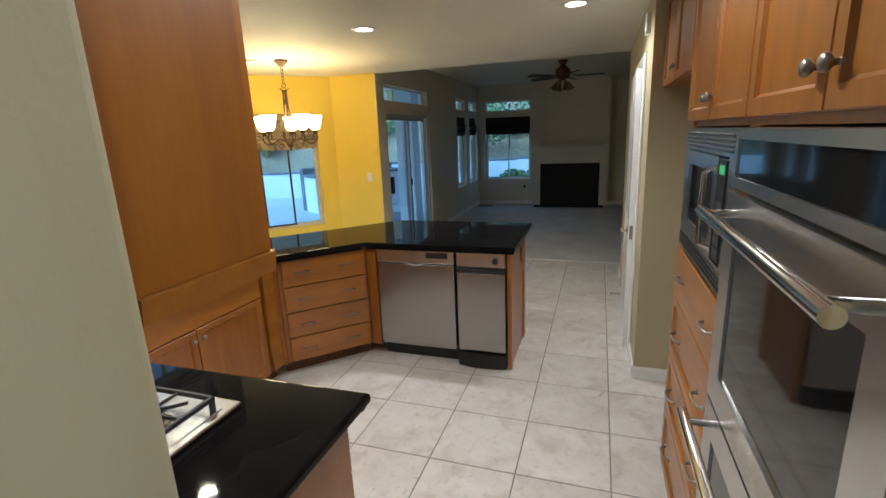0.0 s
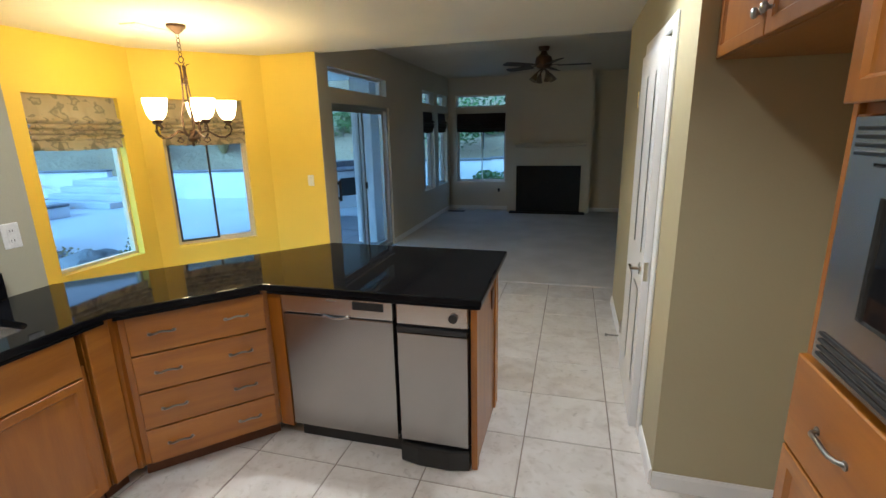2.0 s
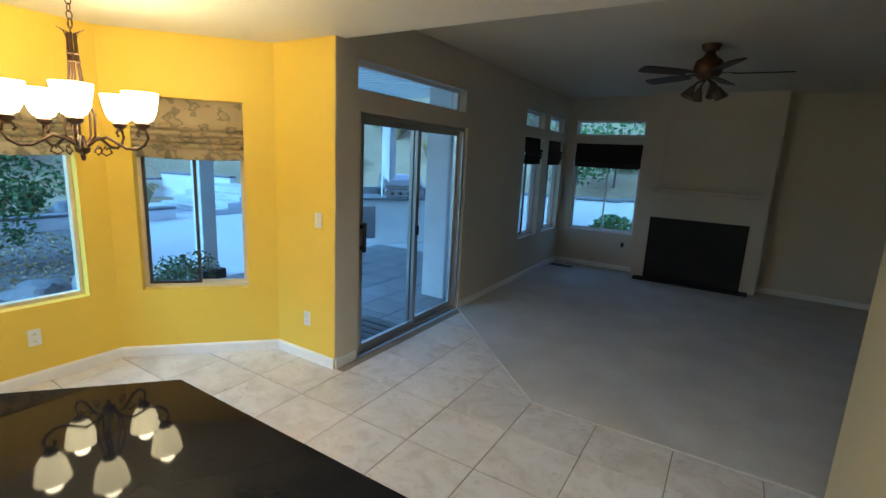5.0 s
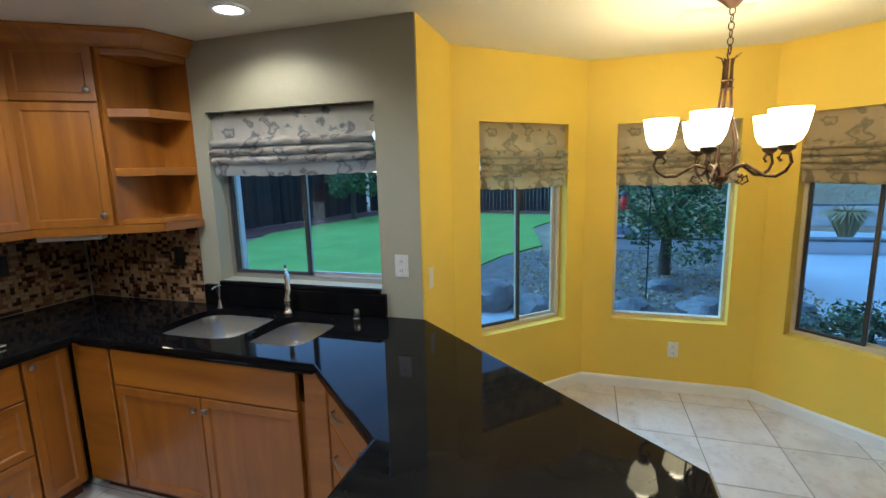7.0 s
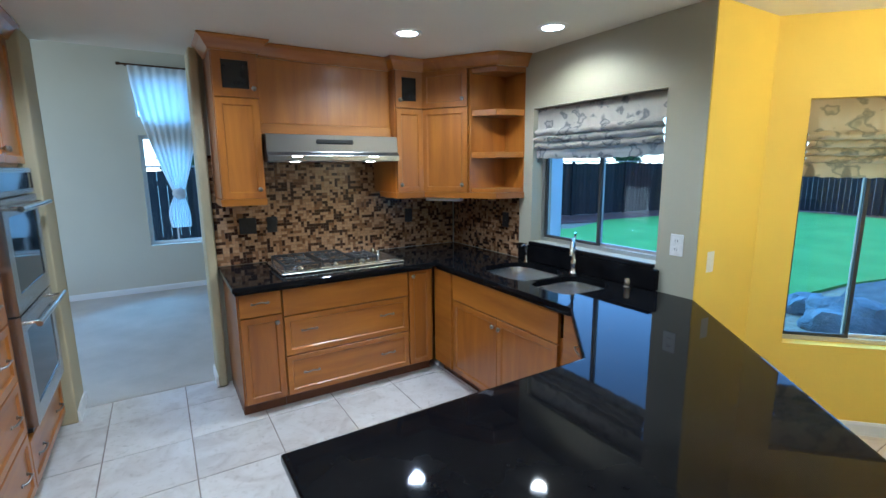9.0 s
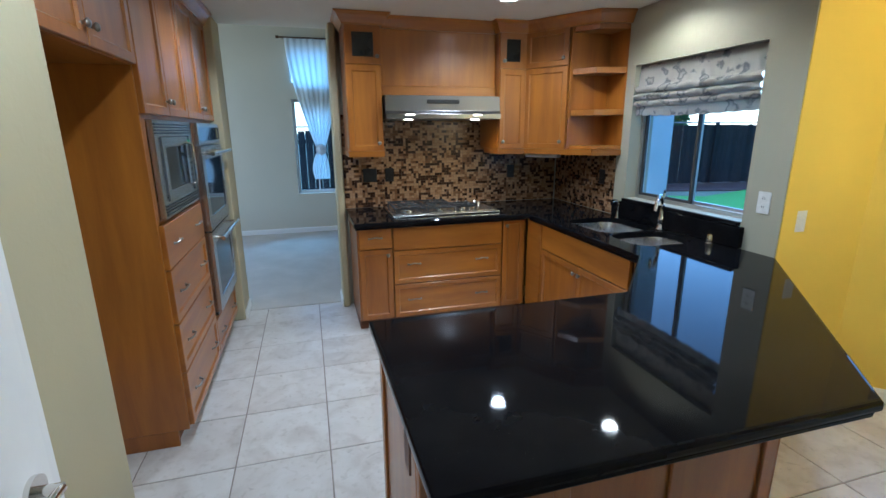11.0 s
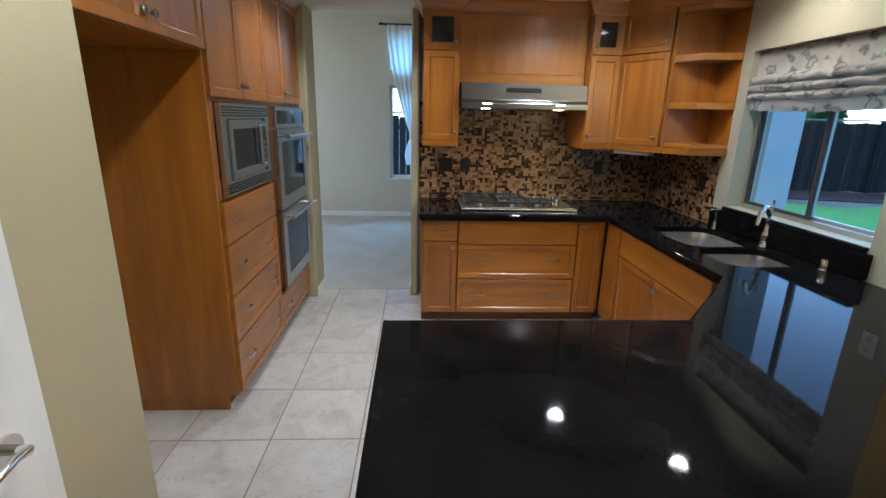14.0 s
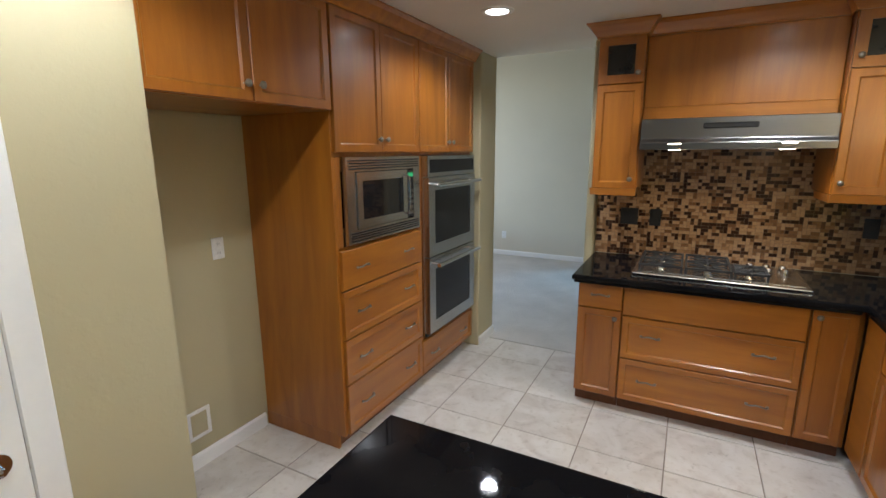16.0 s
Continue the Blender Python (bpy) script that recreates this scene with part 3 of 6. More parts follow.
window(along((FARW[0], FAR_Y), (FARW[1], FAR_Y), 0, 0.08), 1.03, 0.59, 1.98, True, WHITE, "white sliding garden window in far wall", ALU)
window(along((FARW[0], FAR_Y), (FARW[1], FAR_Y), 0, 0.08), 1.03, 2.10, 2.33, False, WHITE, "wide white transom window in far wall")
window(along((DW[1], DIN_Y), (DW[0], DIN_Y), 0, 0.08), DW[1] - DW[0], 0.63, 2.06, True, WHITE, "tall white dining room window")
# fills the invented east opening; never in view
window(along((2.6, -0.13), (2.6, -2.63), 0, 0.06), 2.5, 0.5, 2.9, True, WHITE, "added unseen white side window that brightens dining room")
window(along((DW[1], DIN_Y), (DW[0], DIN_Y), 0, 0.08), DW[1] - DW[0], 2.28, 2.87, False, WHITE, "white upper dining room window")

# sliding patio door
sd = thing("door_1", "aluminium sliding glass patio door, closed", "patio door", along((SL_X, 5.0), (SL_X, 9.0), SL[0] - 5.0, 0.03), kind="structure")
part("door_frame", frame_bm(SL[1] - SL[0], 0.0, 1.96, 0.035, 0.10), ALU, sd)
for x0, x1, y in ((0.035, 0.86, 0.008), (0.80, 1.615, 0.05)):
    leaf = part("door_panel", frame_bm_at(x0, x1, 0.035, 1.925, 0.05, y, y + 0.035), ALU, sd)
    p = part("pane", box(x0 + 0.045, x1 - 0.045, y + 0.015, y + 0.02, 0.08, 1.88), GLASS, leaf)
    p.visible_shadow = False
h = box(0.045, 0.075, -0.045, -0.02, 0.88, 1.12, 0.006)
box(0.052, 0.068, -0.022, 0.012, 0.90, 0.93, 0, h), box(0.052, 0.068, -0.022, 0.012, 1.07, 1.10, 0, h)
part("door_handle", h, BLACK_PLASTIC, sd, "dark pull handle")
part("latch", box(0.815, 0.842, -0.018, 0.008, 0.93, 1.02, 0.004), BLACK_PLASTIC, sd)

# pantry door, a little ajar
dr = thing("door_2", "white panelled pantry door standing slightly ajar", "door", pose(EAST_X - 0.006, DOOR_Y[1] - 0.03, 0, 0, 0, -90.7), kind="structure")
DWID = 0.735


def panel_face(bm, x0, x1, z0, z1, y, flip):
    v = [bm.verts.new(c) for c in ((x0, y, z0), (x1, y, z0), (x1, y, z1), (x0, y, z1))]
    f = bm.faces.new(v if not flip else v[::-1])
    r = bmesh.ops.inset_region(bm, faces=[f], thickness=0.018, depth=-0.009)
    bmesh.ops.inset_region(bm, faces=[f], thickness=0.03, depth=0.005)


bm = bmesh.new()
for x0, x1, z0, z1 in ((0, 0.11, 0.008, 2.03), (DWID - 0.11, DWID, 0.008, 2.03), (0.32, DWID - 0.32, 0.008, 2.03), (0.11, DWID - 0.11, 0.008, 0.22), (0.11, DWID - 0.11, 0.78, 0.98), (0.11, DWID - 0.11, 1.90, 2.03)):
    box(x0, x1, -0.035, 0, z0, z1, 0, bm)
for x0, x1 in ((0.11, 0.32), (DWID - 0.32, DWID - 0.11)):
    for z0, z1 in ((0.22, 0.78), (0.98, 1.90)):
        panel_face(bm, x0, x1, z0, z1, 0, True)
        panel_face(bm, x0, x1, z0, z1, -0.035, False)
part("door_leaf", bm, WHITE, dr)
lv = cyl(0.033, -0.045, -0.035, DWID - 0.065, 0.91, 24, axis="Y")
cyl(0.011, -0.085, -0.04, DWID - 0.065, 0.91, 12, bm=lv, axis="Y")
tube([(DWID - 0.065, -0.082, 0.91), (DWID - 0.10, -0.084, 0.915), (DWID - 0.14, -0.084, 0.905), (DWID - 0.175, -0.08, 0.895)], 0.010, 10, lv, 0.007)
smooth(part("door_handle", lv, CHROME, dr, "polished chrome lever handle"))
part("latch_plate", box(DWID, DWID + 0.002, -0.03, -0.006, 0.86, 0.96, 0), CHROME, dr)
for z in (0.25, 1.75):
    part("hinge", cyl(0.007, z, z + 0.09, 0.0, -0.042, 10), CHROME, dr)
bm = bmesh.new()
for y0, y1, z0, z1 in ((DOOR_Y[0] - 0.075, DOOR_Y[0] + 0.002, 0.0, 2.12), (DOOR_Y[1] - 0.002, DOOR_Y[1] + 0.06, 0.0, 2.12), (DOOR_Y[0] + 0.002, DOOR_Y[1] - 0.002, 2.058, 2.12)):
    box(EAST_X - 0.016, EAST_X - 0.0005, y0, y1, z0, z1, 0.005, bm)
tagged(part("trim_pantry_casing", bm, WHITE), "white door casing round pantry door", "door casing", kind="structure")
bm = cyl(0.006, EAST_X - 0.10, EAST_X - 0.012, 4.75, 0.05, 8, axis="X")
cyl(0.012, EAST_X - 0.115, EAST_X - 0.10, 4.75, 0.05, 10, bm=bm, axis="X")
tagged(part("door_stop", bm, PEWTER), "small metal spring door stop on baseboard", "door stop")

# ---------------- cabinets ----------------


def front_bm(x0, x1, z0, z1, rail=0.052, flat=False, th=0.02):
    """A drawer or door front: outer slab with bevelled edge and, unless flat, a sunk panel."""
    bm = bmesh.new()
    box(x0, x1, -th, 0, z0, z1, 0, bm)
    f = min(bm.faces, key=lambda q: q.calc_center_median().y)
    bmesh.ops.inset_region(bm, faces=[f], thickness=0.004, depth=0.003)
    if not flat:
        bmesh.ops.inset_region(bm, faces=[f], thickness=rail, depth=0.0)
        bmesh.ops.inset_region(bm, faces=[f], thickness=0.004, depth=-0.004)
        bmesh.ops.inset_region(bm, faces=[f], thickness=0.007, depth=-0.006)
    return bm


def knob(x, z, parent, y=-0.02, mat=None):
    bm = bmesh.new()
    prof = [(0.0, 0.030), (0.010, 0.029), (0.015, 0.024), (0.0155, 0.019), (0.011, 0.014), (0.006, 0.010), (0.006, 0.003), (0.010, 0.0)]
    lathe(prof, 16, bm=bm)
    bmesh.ops.transform(bm, matrix=pose(x, y, z, 90, 0, 0), verts=bm.verts)
    return smooth(part("knob", bm, mat or PEWTER, parent, "dark pewter knob"), 60)


def pull(x, z, parent, y=-0.02, w=0.10):
    pts = []
    for k in range(13):
        s = -1 + k / 6
        pts.append((x + s * w / 2, y - 0.026 * (1 - s * s) ** 0.5 - 0.002, z + 0.006 * math.cos(s * math.pi)))
    bm = tube(pts, 0.005, 8)
    for s in (-1, 1):
        cyl(0.009, y - 0.006, y, x + s * w / 2, z - 0.006, 12, bm=bm, axis="Y")
    return smooth(part("handle", bm, PEWTER, parent, "arched pewter pull"), 60)


def cabinet(label, m, w, d, z0, z1, fronts, toe=0.09, group="kitchen cabinets", name="base_cabinet", wood_body=None):
    """fronts: (kind, x0, x1, z0, z1, handle positions); kinds door, drawer, slab, glass."""
    th = thing(name, label, "cabinet", m, group)
    part("body", box(0.001, w - 0.001, 0.002, d, z0 + toe, z1, 0.001), wood_body or WOOD_V, th)
    if toe:
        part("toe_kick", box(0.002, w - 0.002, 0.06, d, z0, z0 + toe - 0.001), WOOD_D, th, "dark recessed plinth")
    for kind, x0, x1, a, b, hs in fronts:
        if kind == "glass":
            f = part("glass_door", frame_bm_at(x0, x1, a, b, 0.052, -0.02, 0.0), WOOD_V, th)
            part("pane", box(x0 + 0.05, x1 - 0.05, -0.010, -0.006, a + 0.05, b - 0.05), CAB_GLASS, f, "dark glass pane")
        elif kind == "door":
            f = part("cabinet_door", front_bm(x0, x1, a, b), WOOD_V, th)
        else:
            f = part("drawer_front", front_bm(x0, x1, a, b, 0.045, kind == "slab"), WOOD_H, th)
        for hk, hx, hz in hs:
            (knob if hk == "k" else pull)(hx, hz, f)
    return th


def crown(name, path, label, z=2.345, top=CEIL - 0.002, out=0.07):
    """A cove moulding along a line of plan points, leaning out to the right of travel."""
    pts = [Vector(p) for p in path]
    prof = [(0.0, z), (0.012, z), (0.016, z + 0.012), (0.03, z + 0.03), (out * 0.7, z + 0.06), (out, z + 0.075), (out, top), (-0.03, top), (-0.03, z)]
    bm, rings = bmesh.new(), []
    for i, p in enumerate(pts):
        ds = [(pts[k + 1] - pts[k]).normalized() for k in (i - 1, i) if 0 <= k < len(pts) - 1]
        ns = [Vector((q.y, -q.x)) for q in ds]
        n = (ns[0] + ns[-1]).normalized()
        n = n / max(0.3, n.dot(ns[0]))
        rings.append([bm.verts.new((p.x + n.x * s, p.y + n.y * s, zz)) for s, zz in prof])
    k = len(prof)
    for a, b in zip(rings, rings[1:]):
        for i in range(k):
            bm.faces.new((a[i], a[(i + 1) % k], b[(i + 1) % k], b[i]))
    bm.faces.new(rings[0]), bm.faces.new(rings[-1][::-1])
    return tagged(part(name, bm, WOOD_H), label, "moulding", kind="structure")


CT, CTH = 0.91, 0.035
CB = CT - CTH - 0.004
FY, SX = 1.09, -1.95     # faces of the stove run and the sink run

# stove run, seen from its front: starts at the doorway
g = 0.004
cabinet("honey alder base cabinet with drawer beside doorway", pose(-0.495, FY, 0, 0, 0, 180), 0.275, FY - STOVE_Y - 0.004, 0, CB,
        [("slab", 0.012, 0.271, 0.69, 0.862, [("p", 0.14, 0.78)]), ("door", 0.012, 0.271, 0.10, 0.682, [("k", 0.235, 0.635)])])
cabinet("wide honey alder drawer cabinet under cooktop", pose(-0.77, FY, 0, 0, 0, 180), 0.93, FY - STOVE_Y - 0.004, 0, CB,
        [("slab", 0.006, 0.924, 0.665, 0.862, []), ("drawer", 0.006, 0.924, 0.385, 0.657, [("p", 0.17, 0.55), ("p", 0.75, 0.55)]), ("drawer", 0.006, 0.924, 0.10, 0.377, [("p", 0.17, 0.25), ("p", 0.75, 0.25)])])
cabinet("narrow honey alder corner cabinet door", pose(-1.70, FY, 0, 0, 0, 180), 0.225, FY - STOVE_Y - 0.004, 0, CB,
        [("door", 0.006, 0.20, 0.10, 0.862, [("k", 0.035, 0.81)])])
# sink run
cabinet("honey alder corner filler panel cabinet", pose(SX, FY + 0.022, 0, 0, 0, 90), 0.25, 0.55, 0, CB, [("slab", 0.002, 0.245, 0.10, 0.862, [])])
cabinet("honey alder sink cabinet with double doors", pose(SX, 1.37, 0, 0, 0, 90), 1.10, 0.59, 0, 0.70,
        [("slab", 0.006, 1.07, 0.665, 0.862, []), ("door", 0.006, 0.535, 0.10, 0.657, [("k", 0.505, 0.60)]), ("door", 0.541, 1.07, 0.10, 0.657, [("k", 0.57, 0.60)])])
cabinet("honey alder angled filler post", pose(SX, 2.475, 0, 0, 0, 90), 0.12, 0.40, 0, CB, [("slab", 0.004, 0.112, 0.10, 0.862, [])])
# angled drawers
P0, P1 = Vector((-1.925, 2.615)), Vector((-1.475, 3.085))
ang = math.degrees(math.atan2(P1.y - P0.y, P1.x - P0.x))
LD = (P1 - P0).length
zz = [0.10, 0.285, 0.475, 0.665, 0.862]
cabinet("four-drawer honey alder cabinet set at an angle", pose(P0.x, P0.y, 0, 0, 0, ang), LD, 0.42, 0, CB,
        [("slab", 0.035, LD - 0.025, zz[i], zz[i + 1] - 0.008, [("p", 0.17, (zz[i] + zz[i + 1]) / 2), ("p", LD - 0.16, (zz[i] + zz[i + 1]) / 2)]) for i in range(4)])
bm = prism([(-1.968, 2.575), (-1.915, 2.60), (-1.95, 2.75), (-2.1, 2.75)], 0.09, CB)
tagged(part("filler_post", bm, WOOD_V), "honey alder filler post between cabinets", "cabinet filler")
bm = prism([(-1.485, 3.10), (-1.47, 3.078), (-1.388, 3.068), (-1.388, 3.3), (-1.6, 3.3)], 0.09, CB)
tagged(part("filler_post", bm, WOOD_V), "honey alder filler post beside dishwasher", "cabinet filler")
# dishwasher
PY = 3.085
dw = thing("dishwasher", "stainless steel built-in dishwasher with towel-bar lip", "dishwasher", pose(-1.385, PY, 0))
part("body", box(0.003, 0.607, 0.03, 0.57, 0.10, CB - 0.005), BLACK_PLASTIC, dw)
bm = box(0.006, 0.604, -0.022, 0.028, 0.115, 0.755, 0.006, seg=2)
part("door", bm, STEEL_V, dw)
p = part("control_panel", box(0.006, 0.604, -0.024, 0.028, 0.762, 0.868, 0.006, seg=2), STEEL, dw)
part("display", box(0.40, 0.56, -0.0265, -0.020, 0.805, 0.845), BLACK_PLASTIC, p)
part("badge", box(0.26, 0.31, -0.0262, -0.020, 0.838, 0.846), PEWTER, p)
part("grip_lip", tube([(0.24 + 0.14 * k / 8, -0.026 - 0.008 * math.sin(math.pi * k / 8), 0.765 - 0.012 * math.sin(math.pi * k / 8)) for k in range(9)], 0.007, 8), STEEL, p)
part("toe_kick", box(0.006, 0.604, 0.05, 0.1, 0.002, 0.105), BLACK_PLASTIC, dw)
# trash compactor
tc = thing("trash_compactor", "stainless steel trash compactor with black base", "trash compactor", pose(-0.768, PY, 0))
part("body", box(0.003, 0.357, 0.03, 0.57, 0.11, CB - 0.005), BLACK_PLASTIC, tc)
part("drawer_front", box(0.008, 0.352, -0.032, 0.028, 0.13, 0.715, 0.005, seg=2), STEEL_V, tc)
part("grip", box(0.008, 0.352, -0.045, 0.028, 0.722, 0.748, 0.008, seg=2), BLACK_PLASTIC, tc)
p = part("control_panel", box(0.008, 0.352, -0.028, 0.028, 0.754, 0.868, 0.005, seg=2), STEEL, tc)
part("dial", cyl(0.021, -0.04, -0.027, 0.285, 0.805, 24, axis="Y"), BLACK_PLASTIC, p)
bm = prism([(0.004, 0.03), (0.004, -0.03), (0.10, -0.052), (0.26, -0.052), (0.356, -0.03), (0.356, 0.03)], 0.002, 0.115, 0.012)
part("pedal_base", bm, BLACK_PLASTIC, tc, "curved black foot pedal base")
# end of the peninsula and its back
pe = thing("peninsula_end_panel", "honey alder end panel of the peninsula", "cabinet panel", pose(-0.39, PY - 0.01, 0, 0, 0, 90))
part("panel", box(0, 0.60, -0.004, 0.016, 0.002, CB, 0.002), WOOD_V, pe)
part("stile", box(0, 0.05, -0.014, -0.004, 0.002, CB, 0.002), WOOD_V, pe)
part("stile", box(0.55, 0.60, -0.014, -0.004, 0.002, CB, 0.002), WOOD_V, pe)
o = part("outlet", box(0.44, 0.51, -0.012, -0.004, 0.68, 0.79, 0.003), WOOD_D, pe, "brown power outlet")
BK = 3.70
pb = thing("peninsula_back_panel", "honey alder panelled back of the peninsula", "cabinet panel", pose(-0.376, BK, 0, 0, 0, 180))
part("panel", box(0, 1.15, 0.0, 0.016, 0.002, CB, 0.002), WOOD_V, pb)
for x in (0, 0.37, 0.75, 1.10):
    part("stile", box(x, x + 0.05, -0.012, 0.0, 0.09, CB, 0.003), WOOD_V, pb)
part("base_rail", box(0, 1.15, -0.014, 0.0, 0.002, 0.09, 0.003), WOOD_H, pb)
d = Vector((-2.50 + 1.526, 2.84 - BK))
pd = thing("nook_back_panel", "honey alder panelled angled back facing nook", "cabinet panel", pose(-1.527, BK, 0, 0, 0, math.degrees(math.atan2(d.y + 0.0, -2.55 + 1.527))))
LB = math.hypot(2.55 - 1.527, 0.86)
part("panel", box(0, LB - 0.12, 0.0, 0.016, 0.002, CB, 0.002), WOOD_V, pd)
for x in (0, 0.40, 0.80, LB - 0.17):
    part("stile", box(x, x + 0.05, -0.012, 0.0, 0.09, CB, 0.003), WOOD_V, pd)
part("base_rail", box(0, LB - 0.12, -0.014, 0.0, 0.002, 0.09, 0.003), WOOD_H, pd)

# worktop, with the sink's opening cut out
SINK = [(-2.47, -2.03, 1.50, 2.02), (-2.45, -2.03, 2.05, 2.40)]
outline = [(-0.468, 1.19), (-1.90, 1.17), (-1.885, 2.56), (-1.455, 3.03), (-0.348, 3.035), (-0.356, 3.925), (-1.546, 3.93), (-2.552, 2.815), (-2.557, STOVE_Y + 0.003), (-0.468, STOVE_Y + 0.003)]
bm = bmesh.new()
ov = [bm.verts.new((x, y, CT)) for x, y in outline]
oe = [bm.edges.new((ov[i], ov[(i + 1) % len(ov)])) for i in range(len(ov))]
he = []
for x0, x1, y0, y1 in SINK:
    ring = []
    for k in range(24):
        a = 2 * math.pi * k / 24
        c, s = math.cos(a), math.sin(a)
        ring.append(bm.verts.new(((x0 + x1) / 2 + (x1 - x0) / 2 * math.copysign(abs(c) ** 0.5, c), (y0 + y1) / 2 + (y1 - y0) / 2 * math.copysign(abs(s) ** 0.5, s), CT)))
    he += [bm.edges.new((ring[i], ring[(i + 1) % 24])) for i in range(24)]
bmesh.ops.triangle_fill(bm, use_beauty=True, edges=oe + he)
r = bmesh.ops.extrude_face_region(bm, geom=list(bm.faces))
bmesh.ops.translate(bm, vec=(0, 0, -CTH), verts=[v for v in r["geom"] if isinstance(v, bmesh.types.BMVert)])
rim = [e for e in bm.edges if all(any(abs(v.co.x - x) < 1e-4 and abs(v.co.y - y) < 1e-4 for x, y in outline) for v in e.verts) and abs(e.verts[0].co.z - e.verts[1].co.z) < 1e-6 and any(abs(f.normal.z) < 0.5 for f in e.link_faces)]
bmesh.ops.bevel(bm, geom=rim, offset=0.012, segments=3, affect="EDGES", profile=0.6)
wt = thing("worktop", "polished black granite worktop with ogee edge", "countertop")
part("slab", bm, GRANITE, wt)
for i in range(7):
    a, b = Vector(outline[i]), Vector(outline[i + 1])
    d = (b - a).normalized()
    L = (b - a).length
    q = a + d * 0.012
    bm = box(0, L - 0.024, 0.008, 0.030, CT - CTH - 0.016, CT - CTH - 0.0005, 0.004, seg=2)
    bmesh.ops.transform(bm, matrix=pose(q.x, q.y, 0, 0, 0, math.degrees(math.atan2(d.y, d.x))), verts=bm.verts)
    part("edge_lip", bm, GRANITE, wt)
# sink bowls
sk = thing("sink", "stainless steel undermount double-bowl sink", "sink")
for x0, x1, y0, y1 in SINK:
    cx, cy, rx, ry = (x0 + x1) / 2, (y0 + y1) / 2, (x1 - x0) / 2, (y1 - y0) / 2
    bm, rings = bmesh.new(), []
    for f, z in ((1.02, CT - 0.020), (1.0, CT - 0.036), (0.97, CT - 0.10), (0.93, CT - 0.175), (0.80, CT - 0.195), (0.16, CT - 0.20), (0.12, CT - 0.21)):
        rings.append([bm.verts.new((cx + rx * f * math.copysign(abs(math.cos(a)) ** 0.5, math.cos(a)), cy + ry * f * math.copysign(abs(math.sin(a)) ** 0.5, math.sin(a)), z)) for a in (2 * math.pi * k / 32 for k in range(32))])
    for a, b in zip(rings, rings[1:]):
        for k in range(32):
            bm.faces.new((a[k], a[(k + 1) % 32], b[(k + 1) % 32], b[k]))
    bm.faces.new(rings[-1])
    smooth(part("bowl", bm, STEEL, sk), 50)
    part("drain", lathe([(0.0, 0.004), (0.03, 0.006), (0.045, 0.002), (0.045, 0.0)], 20, (cx, cy, CT - 0.205)), CHROME, sk)
# low granite upstand under the window
tagged(part("backsplash_ledge", box(SINK_X + 0.001, SINK_X + 0.034, 1.40, 2.60, CT + 0.001, 1.035, 0.006, seg=2), GRANITE), "black granite upstand below sink window", "backsplash")
tagged(part("window_sill_granite", box(SINK_X - 0.10, SINK_X + 0.030, 1.514, 2.566, 1.0362, 1.0598, 0.004), GRANITE), "black granite sill of sink window", "window sill")

# faucet, sprayer and air gap
fx, fy = -2.475, 2.03
fa = thing("faucet", "polished nickel kitchen faucet behind sink", "faucet", pose(fx, fy, CT + 0.001, 0, 0, 38))
smooth(part("base", lathe([(0.0, 0.0), (0.030, 0.0), (0.030, 0.008), (0.022, 0.016), (0.018, 0.05), (0.022, 0.065), (0.022, 0.085), (0.015, 0.095), (0.013, 0.16), (0.017, 0.17), (0.0, 0.185)], 20), CHROME, fa))
smooth(part("spout", tube([(0.0, 0, 0.15), (0.02, 0, 0.20), (0.07, 0, 0.245), (0.13, 0, 0.25), (0.18, 0, 0.225), (0.205, 0, 0.185), (0.21, 0, 0.16)], 0.014, 12, None, 0.011), CHROME, fa))
smooth(part("lever", tube([(0, 0, 0.18), (-0.012, 0.0, 0.21), (-0.03, 0, 0.25), (-0.022, 0, 0.275)], 0.007, 8), CHROME, fa))
sp = thing("soap_dispenser", "polished nickel soap dispenser", "soap dispenser", pose(-2.475, 1.56, CT + 0.001))
smooth(part("base", lathe([(0.0, 0.0), (0.020, 0.0), (0.020, 0.006), (0.011, 0.02), (0.010, 0.07), (0.014, 0.10), (0.016, 0.135), (0.0, 0.145)], 16), CHROME, sp))
smooth(part("spout", tube([(0, 0, 0.125), (0.03, 0, 0.135), (0.055, 0, 0.125)], 0.006, 8), CHROME, sp))
tagged(smooth(part("air_gap", lathe([(0.0, 0.0), (0.024, 0.0), (0.024, 0.008), (0.018, 0.012), (0.018, 0.052), (0.015, 0.06), (0.0, 0.061)], 16, (-2.465, 2.46, CT + 0.001)), CHROME)), "polished nickel air gap cap on worktop", "air gap")

# cooktop
ck = thing("cooktop", "stainless steel five-burner gas cooktop", "cooktop", pose(-1.255, 0.765, CT + 0.001))
part("tray", box(-0.455, 0.455, -0.265, 0.265, 0, 0.016, 0.006, seg=2), STEEL, ck)
part("well", box(-0.43, 0.43, -0.235, 0.215, 0.0165, 0.019), STEEL, ck)


def burner(x, y, r):
    b = part("burner", lathe([(0.0, 0.0), (r * 1.5, 0.0), (r * 1.5, 0.004), (r, 0.008), (r, 0.022), (r * 0.9, 0.026), (0.0, 0.028)], 24, (x, y, 0.019)), CHROME, ck)
    part("cap", lathe([(0, 0.012), (r * 0.7, 0.011), (r * 0.78, 0.006), (r * 0.78, 0.0)], 20, (x, y, 0.046)), CAST, b, "black burner cap")


